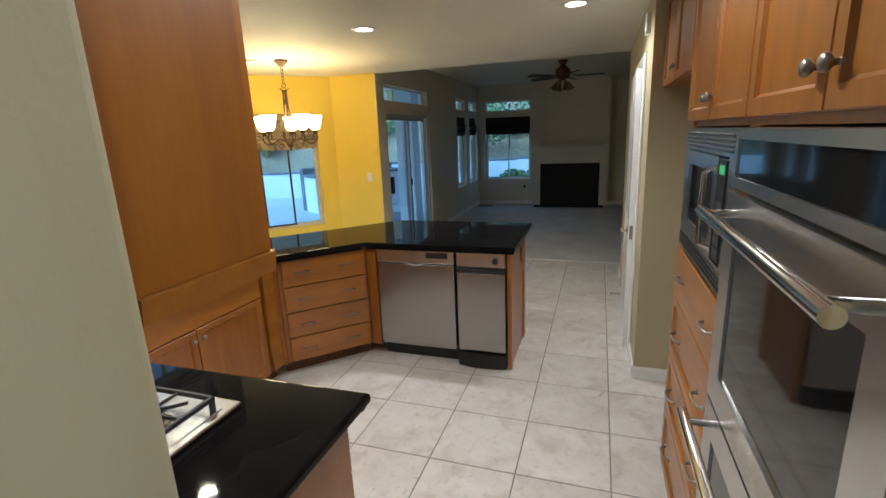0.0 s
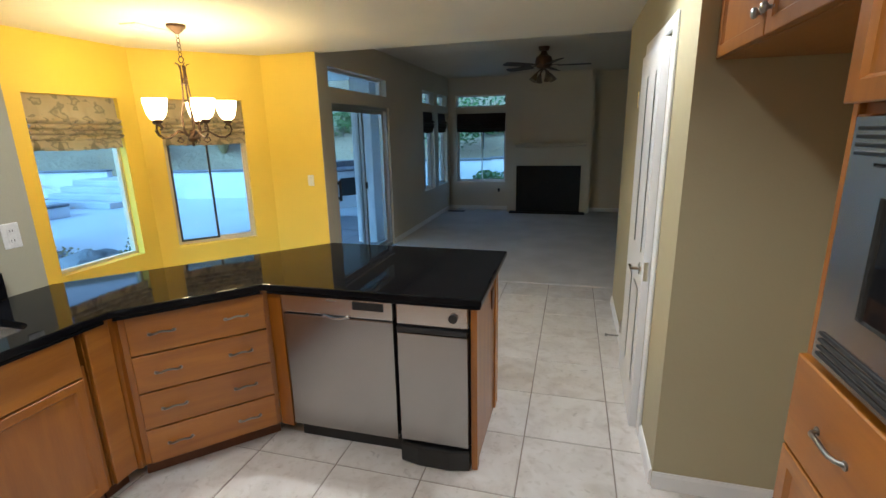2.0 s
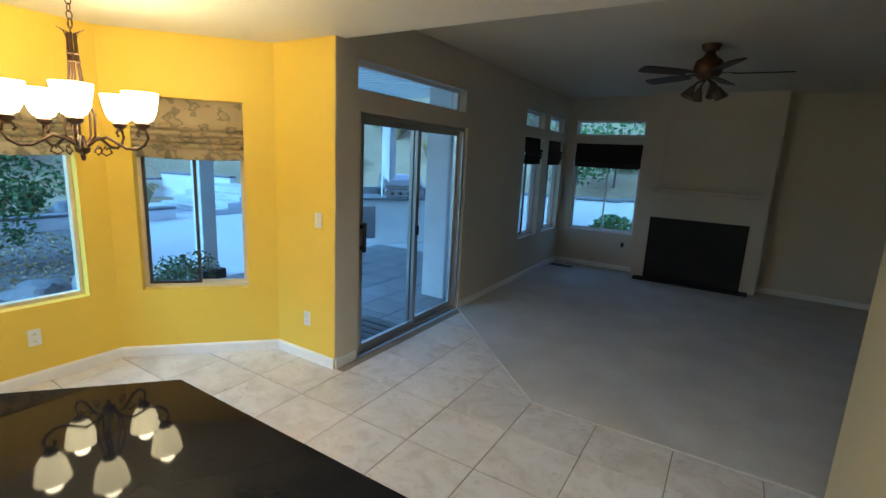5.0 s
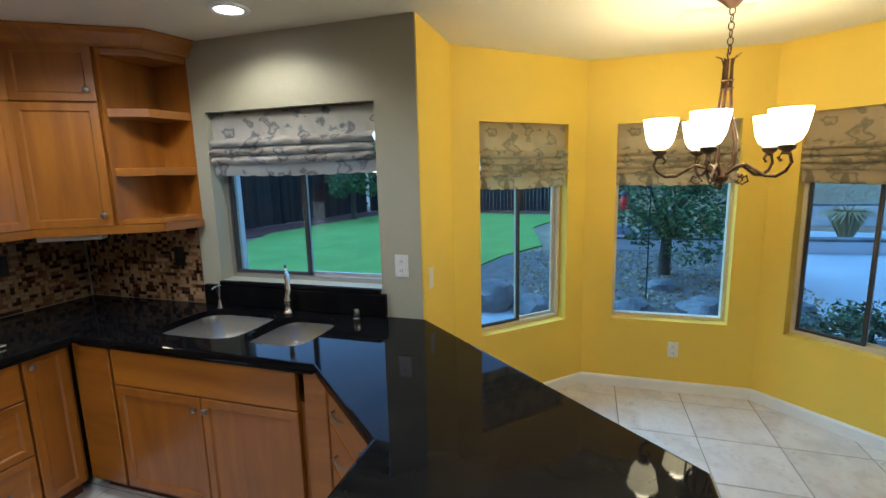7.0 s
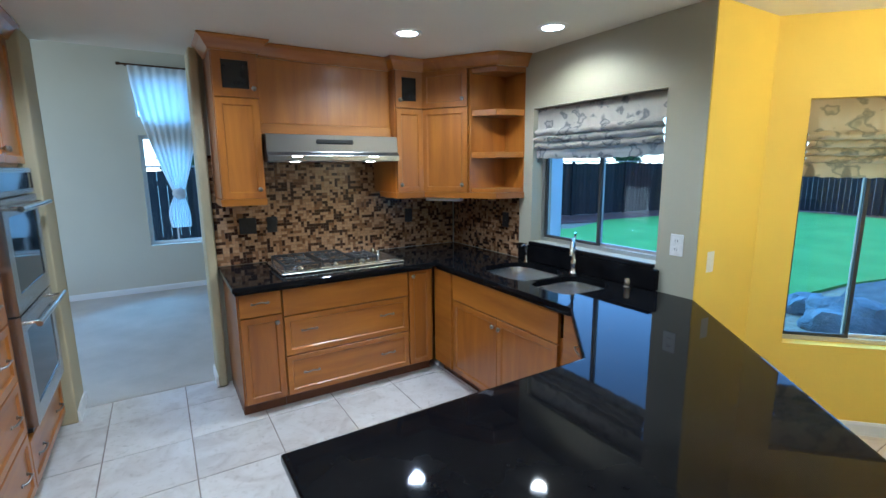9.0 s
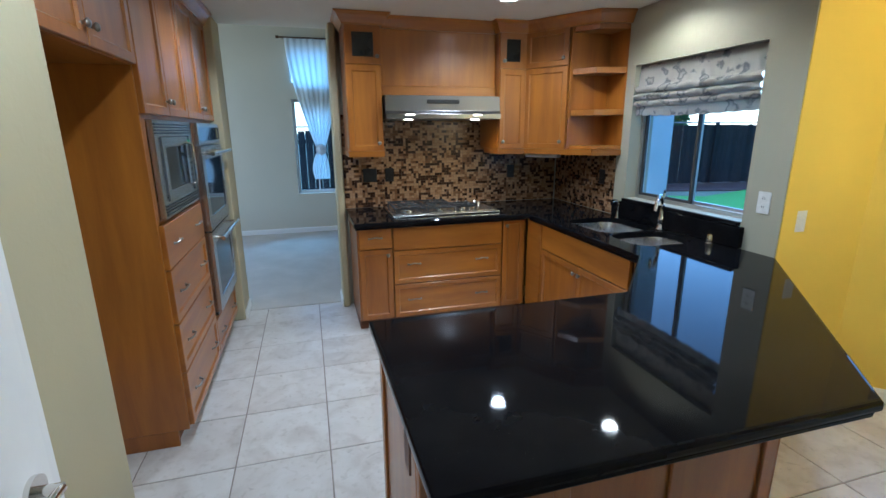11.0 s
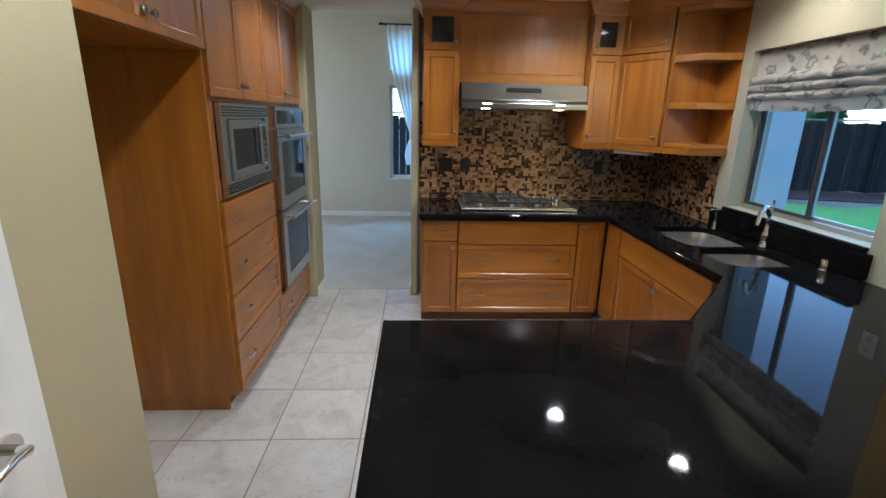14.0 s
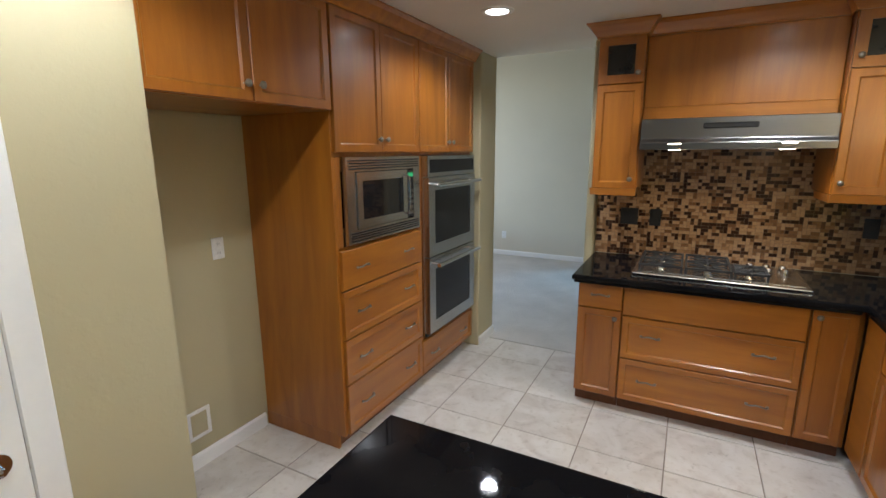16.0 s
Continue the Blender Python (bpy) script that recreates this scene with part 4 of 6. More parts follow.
def grate(x0, x1, y0, y1):
    bm = bmesh.new()
    for a in ((x0, x1, y0, y0 + 0.012), (x0, x1, y1 - 0.012, y1), (x0, x0 + 0.012, y0, y1), (x1 - 0.012, x1, y0, y1), (x0, x1, (y0 + y1) / 2 - 0.006, (y0 + y1) / 2 + 0.006)):
        box(a[0], a[1], a[2], a[3], 0.050, 0.064, 0.002, bm)
    for cy in (y0 + (y1 - y0) * 0.26, y0 + (y1 - y0) * 0.74):
        cx = (x0 + x1) / 2
        for k in range(8):
            a = math.pi * k / 4
            tube([(cx + 0.03 * math.cos(a), cy + 0.03 * math.sin(a), 0.058), (cx + min(0.10, (x1 - x0) / 2 - 0.006) * math.cos(a), cy + min(0.10, (x1 - x0) / 2 - 0.006) * math.sin(a), 0.058)], 0.005, 6, bm)
    for x in (x0 + 0.008, x1 - 0.008):
        for y in (y0 + 0.008, y1 - 0.008):
            box(x - 0.006, x + 0.006, y - 0.006, y + 0.006, 0.0195, 0.05, 0, bm)
    part("grate", bm, CAST, ck, "black cast-iron grate")


for x in (0.30, 0.04):
    burner(x, -0.12, 0.036), burner(x, 0.11, 0.030)
    grate(x - 0.125, x + 0.125, -0.225, 0.205)
burner(-0.17, 0.10, 0.03)
grate(-0.215 - 0.05, -0.215 + 0.125, -0.02, 0.205)
for k in range(6):
    kx, ky = -0.20 - 0.085 * (k % 3), -0.05 - 0.10 * (k // 3)
    smooth(part("control_knob", lathe([(0.0, 0.034), (0.018, 0.033), (0.021, 0.028), (0.023, 0.0)], 18, (kx, ky, 0.0195)), CHROME, ck))

# uppers of the stove wall
UZ, UT, UF = 1.43, 2.355, 0.86
ud = UF - STOVE_Y - 0.003


def light_rail(path, label):
    pts = [Vector(p) for p in path]
    bm = bmesh.new()
    for a, b in zip(pts, pts[1:]):
        d = (b - a).normalized()
        n = Vector((d.y, -d.x))
        v = [bm.verts.new((*(p + n * s), z)) for p in (a, b) for s, z in ((0.006, UZ - 0.045), (0.012, UZ - 0.001), (-0.02, UZ - 0.001), (-0.02, UZ - 0.045))]
        for f in ((0, 1, 5, 4), (1, 2, 6, 5), (2, 3, 7, 6), (3, 0, 4, 7), (0, 3, 2, 1), (4, 5, 6, 7)):
            bm.faces.new([v[i] for i in f])
    return tagged(part("trim_light_rail", bm, WOOD_H), label, "moulding", kind="structure")


cabinet("honey alder wall cabinet with small glass door", pose(-0.495, UF, 0, 0, 0, 180), 0.275, ud, UZ, UT + 0.03,
        [("door", 0.006, 0.269, UZ, 2.068, [("k", 0.235, 1.49)]), ("glass", 0.006, 0.269, 2.074, 2.35, [("k", 0.24, 2.13)])], 0, name="wall_cabinet")
hp = thing("hood_cover_panel", "tall honey alder panel above range hood", "cabinet panel", pose(-0.772, 0.785, 0, 0, 0, 180))
part("panel", box(0, 0.965, 0.0, 0.355, 1.93, UT + 0.03, 0.002), WOOD_V, hp)
part("rail", box(0, 0.965, -0.02, 0.355, 1.856, 1.928, 0.003), WOOD_H, hp)
rh = thing("range_hood", "stainless steel under-cabinet range hood, lamps lit", "range hood", pose(-0.78, 0.82, 0, 0, 0, 180))
bm = bmesh.new()
prof = [(0.38, 1.672), (-0.13, 1.672), (-0.13, 1.712), (-0.105, 1.735), (-0.095, 1.852), (0.38, 1.852)]
e0, e1 = ([bm.verts.new((x, y, z)) for y, z in prof] for x in (0, 0.95))
for i in range(6):
    bm.faces.new((e0[i], e0[(i + 1) % 6], e1[(i + 1) % 6], e1[i]))
bm.faces.new(e0), bm.faces.new(e1[::-1])
bmesh.ops.bevel(bm, geom=list(bm.edges), offset=0.003, segments=1, affect="EDGES")
part("shell", bm, metal("satin_hood_steel", (0.24, 0.235, 0.23), 0.30, (0.6, 60, 60)), rh)
sw = box(0.33, 0.60, -0.004, 0.004, -0.016, 0.016, 0.006)
bmesh.ops.transform(sw, matrix=pose(0, -0.100, 1.805, -5, 0, 0), verts=sw.verts)
part("switch_strip", sw, BLACK_PLASTIC, rh)
for x in (0.19, 0.745):
    part("lamp_lens", lathe([(0, -0.003), (0.032, -0.003), (0.036, 0.0)], 20, (x, -0.06, 1.671)), HOOD_GLOW, rh)
    lamp("hood_lamp", "SPOT", (-0.78 - x, 0.88, 1.662), HOOD_POWER * 4, (1.0, 0.76, 0.42), 0.03, 140)
    part("front_lens", box(x - 0.035, x + 0.035, -0.1312, -0.126, 1.700, 1.708, 0.002), HOOD_GLOW, rh, "glowing lamp lens")
cabinet("narrow honey alder wall cabinet with glass door", pose(-1.740, UF, 0, 0, 0, 180), 0.245, ud, UZ, UT + 0.03,
        [("door", 0.006, 0.235, UZ, 2.068, [("k", 0.035, 1.49)]), ("glass", 0.006, 0.235, 2.074, 2.35, [("k", 0.035, 2.13)])], 0, name="wall_cabinet")
# angled corner wall cabinet
Q0, Q1 = Vector((-1.988, UF)), Vector((-2.205, 1.18))
qa = math.degrees(math.atan2(Q1.y - Q0.y, Q1.x - Q0.x))
QL = (Q1 - Q0).length
cc = thing("wall_cabinet", "angled honey alder corner wall cabinet", "cabinet", pose(Q0.x, Q0.y, 0, 0, 0, qa), "kitchen cabinets")
inv = pose(Q0.x, Q0.y, 0, 0, 0, qa).inverted()
bm = prism([(-1.989, UF - 0.002), (-2.206, 1.178), (SINK_X + 0.003, 1.178), (SINK_X + 0.003, STOVE_Y + 0.003), (-1.989, STOVE_Y + 0.003)], UZ, UT + 0.03)
bmesh.ops.transform(bm, matrix=inv, verts=bm.verts)
part("body", bm, WOOD_V, cc)
f = part("cabinet_door", front_bm(0.004, QL - 0.004, UZ, 2.068), WOOD_V, cc)
knob(QL - 0.04, 1.49, f)
f = part("cabinet_door", front_bm(0.004, QL - 0.004, 2.074, 2.35), WOOD_V, cc)
knob(QL - 0.04, 2.13, f)
# open corner shelf
os_ = thing("corner_shelf", "open honey alder end shelf with angled shelves", "shelf")
S0, S1 = (-2.212, 1.182), (SINK_X + 0.02, 1.41)
back = [(S0[0], S0[1]), (-2.33, 1.36), (S1[0], S1[1]), (SINK_X + 0.003, 1.41), (SINK_X + 0.003, 1.182)]
for z, t in ((UZ, 0.03), (1.69, 0.045), (2.0, 0.045), (2.31, 0.04)):
    part("shelf_board", prism(back, z, z + t, 0.003, 1), WOOD_H, os_)
part("side_panel", box(SINK_X + 0.002, -2.213, 1.1795, 1.1815, UZ, UT + 0.03), WOOD_V, os_)
part("back_panel", box(SINK_X + 0.001, SINK_X + 0.003, 1.183, 1.415, UZ, UT + 0.03), WOOD_V, os_)
part("stile", box(S0[0] - 0.01, S0[0] + 0.012, 1.182, 1.202, UZ, UT + 0.03), WOOD_V, os_)
light_rail([(-0.497, STOVE_Y + 0.14), (-0.497, UF + 0.015), (-0.77, UF + 0.015)], "honey alder light rail under wall cabinet")
light_rail([(-1.742, UF - 0.30), (-1.742, UF + 0.015), (-1.985, UF + 0.015), (-2.20, 1.195), (-2.33, 1.372), (SINK_X + 0.005, 1.42)], "honey alder light rail under corner cabinets")
crown("trim_crown_stove", [(-0.495, STOVE_Y + 0.14), (-0.495, UF + 0.02), (-0.77, UF + 0.02), (-0.772, 0.795), (-1.738, 0.795), (-1.74, UF + 0.02), (-1.985, UF + 0.02), (-2.195, 1.195), (-2.32, 1.38), (SINK_X + 0.002, 1.43)], "honey alder crown moulding over wall cabinets")
ul = thing("under_cabinet_light", "white under-cabinet light fixture, switched off", "light fixture", pose(Q0.x, Q0.y, 0, 0, 0, qa))
part("housing", box(0.0, 0.30, 0.03, 0.11, UZ - 0.075, UZ - 0.0455, 0.006, seg=2), WHITE_PLASTIC, ul)
part("lens", box(0.02, 0.28, 0.026, 0.06, UZ - 0.072, UZ - 0.055, 0.003), WHITE, ul)

# ---------------- tall oven wall ----------------
TX, TY, TE = 0.515, 2.245, 0.57
TM = 1.415
cab_m = pose(TX, TY, 0, 0, 0, -90)
wl, wr, depth = TY - TM, TM - TE, 1.136 - TX
tcab = thing("tall_cabinet", "tall honey alder cabinet with built-in microwave and drawers", "cabinet", cab_m, "oven wall cabinets")
part("side_panel", box(0, 0.02, 0, depth, 0.09, UT + 0.03, 0.002), WOOD_V, tcab)
part("side_foot", box(0, 0.02, 0.055, depth, 0.002, 0.0895), WOOD_V, tcab)
part("body", box(0.021, wl - 0.001, 0.012, depth, 0.09, 1.17), WOOD_V, tcab)
part("upper_body", box(0.021, wl - 0.001, 0.012, depth, 1.645, UT + 0.03), WOOD_V, tcab)
part("microwave_niche", box(0.021, wl - 0.001, 0.30, depth, 1.171, 1.644), WOOD_V, tcab)
part("stile", box(0.021, 0.065, 0.0, 0.30, 1.171, 1.645, 0.002), WOOD_V, tcab)
part("stile", box(wl - 0.045, wl - 0.001, 0.0, 0.30, 1.171, 1.645, 0.002), WOOD_V, tcab)
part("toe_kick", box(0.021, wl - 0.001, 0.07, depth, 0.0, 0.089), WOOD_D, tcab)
dz = [0.105, 0.405, 0.668, 0.945, 1.165]
for i in range(4):
    f = part("drawer_front", front_bm(0.018, wl - 0.006, dz[i], dz[i + 1] - 0.008, 0.05, i == 3), WOOD_H, tcab)
    zc = (dz[i] + dz[i + 1]) / 2
    pull(0.19, zc, f), pull(wl - 0.16, zc, f)
for x0, x1, kx in ((0.012, wl / 2 - 0.002, wl / 2 - 0.035), (wl / 2 + 0.002, wl - 0.006, wl / 2 + 0.035)):
    f = part("cabinet_door", front_bm(x0, x1, 1.665, 2.345), WOOD_V, tcab)
    knob(kx, 1.735, f)
ocab = thing("tall_cabinet", "tall honey alder cabinet housing double wall oven", "cabinet", pose(TX, TM, 0, 0, 0, -90), "oven wall cabinets")
part("body", box(0.001, wr, 0.012, depth, 0.09, 0.365), WOOD_V, ocab)
part("upper_body", box(0.001, wr, 0.012, depth, 1.645, UT + 0.03), WOOD_V, ocab)
part("stile", box(0.001, 0.045, 0.0, depth, 0.366, 1.644, 0.002), WOOD_V, ocab)
part("stile", box(wr - 0.04, wr, 0.0, depth, 0.366, 1.644, 0.002), WOOD_V, ocab)
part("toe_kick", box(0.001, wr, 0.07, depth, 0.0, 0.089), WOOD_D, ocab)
f = part("drawer_front", front_bm(0.006, wr - 0.01, 0.105, 0.345, 0.05), WOOD_H, ocab)
pull(0.18, 0.225, f), pull(wr - 0.18, 0.225, f)
for x0, x1, kx in ((0.006, wr / 2 - 0.002, wr / 2 - 0.035), (wr / 2 + 0.002, wr - 0.01, wr / 2 + 0.035)):
    f = part("cabinet_door", front_bm(x0, x1, 1.665, 2.345), WOOD_V, ocab)
    knob(kx, 1.735, f)
# microwave
mw = thing("microwave", "stainless steel built-in microwave with louvred trim", "microwave", pose(TX, TY - 0.075, 1.18, 0, 0, -90))
MW, MH = 0.735, 0.46
part("trim", frame_bm_at(0, MW, 0.0, MH, 0.075, -0.026, 0.0), STEEL, mw)
for z0 in (0.012, MH - 0.064):
    for k in range(4):
        part("louvre", box(0.02, MW - 0.02, -0.031, -0.0262, z0 + k * 0.014, z0 + k * 0.014 + 0.007, 0.001), BLACK_PLASTIC, mw)
part("body", box(0.076, MW - 0.076, -0.012, 0.28, 0.076, MH - 0.076), OVEN_GLASS, mw)
dd = part("door", frame_bm_at(0.080, 0.575, 0.080, MH - 0.080, 0.046, -0.034, -0.013), STEEL, mw)
part("door_glass", box(0.126, 0.529, -0.028, -0.0135, 0.126, MH - 0.126), OVEN_GLASS, dd)
smooth(part("handle", tube([(0.555, -0.034, 0.11), (0.555, -0.062, 0.125), (0.555, -0.064, MH / 2), (0.555, -0.062, MH - 0.125), (0.555, -0.034, MH - 0.11)], 0.008, 10), CHROME, dd))
cp = part("control_panel", box(0.580, MW - 0.080, -0.030, -0.0125, 0.085, MH - 0.085, 0.002), BLACK_PLASTIC, mw)
part("display", box(0.590, MW - 0.090, -0.0312, -0.029, MH - 0.125, MH - 0.10), CLOCK_GLOW, cp)
for r in range(5):
    for c in range(3):
        part("button", box(0.588 + 0.021 * c, 0.604 + 0.021 * c, -0.0315, -0.0295, 0.10 + 0.034 * r, 0.122 + 0.034 * r), PEWTER, cp)
# double oven
ov = thing("double_wall_oven", "stainless steel double wall oven with bar handles", "oven", pose(TX, TM - 0.05, 0.37, 0, 0, -90))
OW = 0.755
part("chassis", box(0.0, OW, -0.012, 0.5, 0.0, 1.27), STEEL, ov)
cp = part("control_panel", frame_bm_at(0.0, OW, 1.135, 1.27, 0.024, -0.05, -0.0125), STEEL, ov)
part("control_glass", box(0.024, OW - 0.024, -0.046, -0.0125, 1.159, 1.246), OVEN_GLASS, cp)
for z0, z1 in ((0.025, 0.575), (0.585, 1.125)):
    dd = part("oven_door", frame_bm_at(0.004, OW - 0.004, z0, z1, 0.085, -0.055, -0.0125), STEEL, ov)
    part("door_glass", box(0.089, OW - 0.089, -0.050, -0.0125, z0 + 0.085, z1 - 0.085), OVEN_GLASS, dd)
    hb = cyl(0.014, 0.03, OW - 0.03, -0.115, z1 - 0.045, 16, axis="X")
    for x in (0.075, OW - 0.075):
        cyl(0.010, -0.112, -0.054, x, z1 - 0.045, 12, bm=hb, axis="Y")
    smooth(part("handle", hb, CHROME, dd, "round steel bar handle"))
part("vent_strip", box(0.004, OW - 0.004, -0.03, -0.0125, 0.0, 0.02), BLACK_PLASTIC, ov)
# over the refrigerator space
fw = 3.166 - TY
fc = thing("wall_cabinet", "honey alder cabinet over empty refrigerator space", "cabinet", pose(TX, 3.164, 0, 0, 0, -90), "oven wall cabinets")
part("body", box(0.0, fw - 0.002, 0.002, depth, 1.862, UT + 0.03, 0.001), WOOD_H, fc)
for x0, x1, kx in ((0.004, fw / 2 - 0.002, fw / 2 - 0.035), (fw / 2 + 0.002, fw - 0.006, fw / 2 + 0.035)):
    f = part("cabinet_door", front_bm(x0, x1, 1.865, 2.345), WOOD_V, fc)
    knob(kx, 1.93, f)
crown("trim_crown_oven", [(TX - 0.02, 3.165), (TX - 0.02, 0.56)], "honey alder crown moulding over oven wall")

# ---------------- lamps and ceiling things ----------------
for cx, cy in CANS:
    c = thing("recessed_light", "lit recessed ceiling light with white trim", "ceiling light", pose(cx, cy, CEIL), "recessed lights")
    smooth(part("trim_ring", lathe([(0.062, -0.003), (0.066, -0.008), (0.088, -0.006), (0.092, -0.0005)], 32), WHITE, c), 60)
    part("lens", lathe([(0.0, -0.004), (0.062, -0.004)], 32), CAN_GLOW, c)

CH = (-2.85, 4.215)
ch = thing("chandelier", "bronzed iron five-arm chandelier with lit glass shades", "chandelier", pose(CH[0], CH[1], 0))
smooth(part("canopy", lathe([(0.0, 2.365), (0.02, 2.37), (0.05, 2.40), (0.066, 2.412), (0.066, 2.4295)], 24), IRON, ch))
for k in range(5):
    z = 2.355 - k * 0.032
    part("chain_link", tube([(0.011 * math.cos(a) * (1 if k % 2 else 0.2), 0.011 * math.cos(a) * (0.2 if k % 2 else 1), z + 0.019 * math.sin(a)) for a in (2 * math.pi * i / 12 for i in range(13))], 0.0028, 6), IRON, ch)
part("ring", tube([(0.022 * math.cos(a), 0, 2.19 + 0.022 * math.sin(a)) for a in (2 * math.pi * i / 16 for i in range(17))], 0.004, 6), IRON, ch)
for k in range(5):
    a = 2 * math.pi * k / 5 - 0.43
    c, s = math.cos(a), math.sin(a)
    smooth(part("leaf_flare", tube([(0.014 * c, 0.014 * s, 2.02), (0.018 * c, 0.018 * s, 2.12), (0.030 * c, 0.030 * s, 2.155), (0.055 * c, 0.055 * s, 2.165)], 0.006, 6, None, 0.002), IRON, ch))
    smooth(part("stem", tube([(0.016 * c, 0.016 * s, 2.15), (0.020 * c, 0.020 * s, 2.02), (0.030 * c, 0.030 * s, 1.90), (0.065 * c, 0.065 * s, 1.78), (0.06 * c, 0.06 * s, 1.68), (0.02 * c, 0.02 * s, 1.62)], 0.0055, 6), IRON, ch))
    R = 0.268
    pts = [(0.02, 1.625), (0.06, 1.66), (0.11, 1.675), (0.15, 1.65), (0.19, 1.625), (0.235, 1.622), (0.272, 1.645), (0.290, 1.68), (0.280, 1.715), (0.252, 1.72), (0.238, 1.70), (0.25, 1.685)]
    arm = part("arm", tube([(r * c, r * s, z) for r, z in pts], 0.0075, 8), IRON, ch)
    smooth(arm, 60)
    sc = [(0.10, 1.63), (0.075, 1.60), (0.10, 1.585), (0.125, 1.60), (0.115, 1.625), (0.10, 1.615)]
    part("scroll", tube([(r * c, r * s, z) for r, z in sc], 0.005, 6), IRON, arm)
    smooth(part("cup", lathe([(0.0, 1.722), (0.012, 1.722), (0.03, 1.735), (0.034, 1.75), (0.02, 1.757), (0.0, 1.757)], 18, (R * c, R * s, 0)), IRON, ch))
    sh = part("glass_shade", lathe([(0.024, 1.757), (0.045, 1.768), (0.062, 1.80), (0.071, 1.845), (0.078, 1.885), (0.080, 1.90), (0.077, 1.90), (0.068, 1.845), (0.058, 1.80), (0.040, 1.772)], 28, (R * c, R * s, 0)), BULB_GLASS, ch, "lit frosted glass bowl shade")
    smooth(sh, 60)
    lamp("chandelier_lamp", "POINT", (CH[0] + R * c, CH[1] + R * s, 1.93), BULB_POWER, (1.0, 0.80, 0.48), 0.04)
smooth(part("hub", lathe([(0.0, 1.555), (0.008, 1.56), (0.012, 1.575), (0.008, 1.585), (0.03, 1.60), (0.034, 1.62), (0.02, 1.64), (0.012, 1.68), (0.0, 1.68)], 18), IRON, ch))
for z in (2.02, 2.055):
    part("collar", lathe([(0.0, -0.004), (0.026, -0.004), (0.028, 0.0), (0.026, 0.004), (0.0, 0.004)], 18, (0, 0, z)), IRON, ch)

vt = thing("ceiling_vent", "cream ceiling air vent with thin slats", "ceiling vent", pose(-3.11, 4.2, CEIL - 0.001))
part("frame", frame_bm_at(-0.075, 0.075, -0.006, 0.0, 0.002, -0.16, 0.16), PAINT_CEIL, vt)
part("backing", box(-0.073, 0.073, -0.158, 0.158, -0.004, -0.0005), GROUT, vt)
for k in range(6):
    part("slat", box(-0.068 + k * 0.024, -0.053 + k * 0.024, -0.155, 0.155, -0.010, -0.0045), PAINT_CEIL, vt)

fn = thing("ceiling_fan", "dark wood five-blade ceiling fan with lamp cluster", "ceiling fan", pose(-0.42, 7.8, 0))
smooth(part("canopy", lathe([(0.0, 2.62), (0.06, 2.63), (0.075, 2.672), (0.075, HIGH - 0.001)], 24), IRON, fn))
smooth(part("motor", lathe([(0.0, 2.40), (0.07, 2.41), (0.10, 2.44), (0.115, 2.49), (0.10, 2.55), (0.05, 2.585), (0.03, 2.63)], 28), IRON, fn))
BLADE = surface("dark_walnut_blade", (0.022, 0.012, 0.008), (0.045, 0.024, 0.014), 5, 0.5, stretch=(1, 6, 6))
for k in range(5):
    bm = prism([(0.18, -0.05), (0.30, -0.062), (0.56, -0.068), (0.60, -0.05), (0.61, 0.0), (0.60, 0.05), (0.56, 0.068), (0.30, 0.062), (0.18, 0.05)], -0.004, 0.004, 0.002, 1)
    box(0.09, 0.20, -0.018, 0.018, 0.004, 0.010, 0, bm)
    bmesh.ops.transform(bm, matrix=pose(0, 0, 2.445, 0, 0, 72 * k + 4) @ pose(0, 0, 0, 11, 0, 0), verts=bm.verts)
    part("blade", bm, BLADE, fn)
for k in range(4):
    a = math.pi / 2 * k + 0.5
    c, s = math.cos(a), math.sin(a)
    p = part("lamp_arm", tube([(0.02 * c, 0.02 * s, 2.40), (0.07 * c, 0.07 * s, 2.375), (0.10 * c, 0.10 * s, 2.34)], 0.009, 8), IRON, fn)
    bm = lathe([(0.018, 0.0), (0.028, -0.03), (0.045, -0.075), (0.055, -0.10), (0.052, -0.10), (0.040, -0.07), (0.0, -0.01)], 16)
    bmesh.ops.transform(bm, matrix=pose(0.10 * c, 0.10 * s, 2.345, 0, 0, math.degrees(a)) @ pose(0, 0, 0, 0, -28, 0), verts=bm.verts)
    smooth(part("shade", bm, surface("amber_glass_shade_%d" % k, (0.10, 0.075, 0.05), (0.16, 0.12, 0.08), 8, 0.3), p))

# ---------------- fireplace ----------------
BF = 10.60
fb = thing("fireplace", "plain beige chimney breast with black firebox", "fireplace", kind="structure")
bm = bmesh.new()
FX = (-1.25, 0.35)
FBX = (-1.06, 0.16, 0.02, 0.93)
for x0, x1, z0, z1 in ((FX[0], FBX[0], 0.0, HIGH), (FBX[1], FX[1], 0.0, HIGH), (FBX[0], FBX[1], FBX[3], HIGH)):
    box(x0, x1, BF, FAR_Y - 0.003, z0, z1, 0, bm)
part("chimney_breast", bm, PAINT_FAM, fb)
part("firebox", box(FBX[0] + 0.002, FBX[1] - 0.002, BF + 0.15, BF + 0.20, 0.011, FBX[3]), SOOT, fb)
part("firebox_frame", frame_bm_at(FBX[0] - 0.01, FBX[1] + 0.01, 0.012, FBX[3] + 0.01, 0.045, BF - 0.012, BF + 0.02), SOOT, fb, "black metal firebox surround")
for x0, x1 in ((FBX[0] + 0.035, -0.455), (-0.445, FBX[1] - 0.035)):
    part("glass_door", box(x0, x1, BF + 0.005, BF + 0.012, 0.06, FBX[3] - 0.03), SOOT, fb, "dark glass fire door")
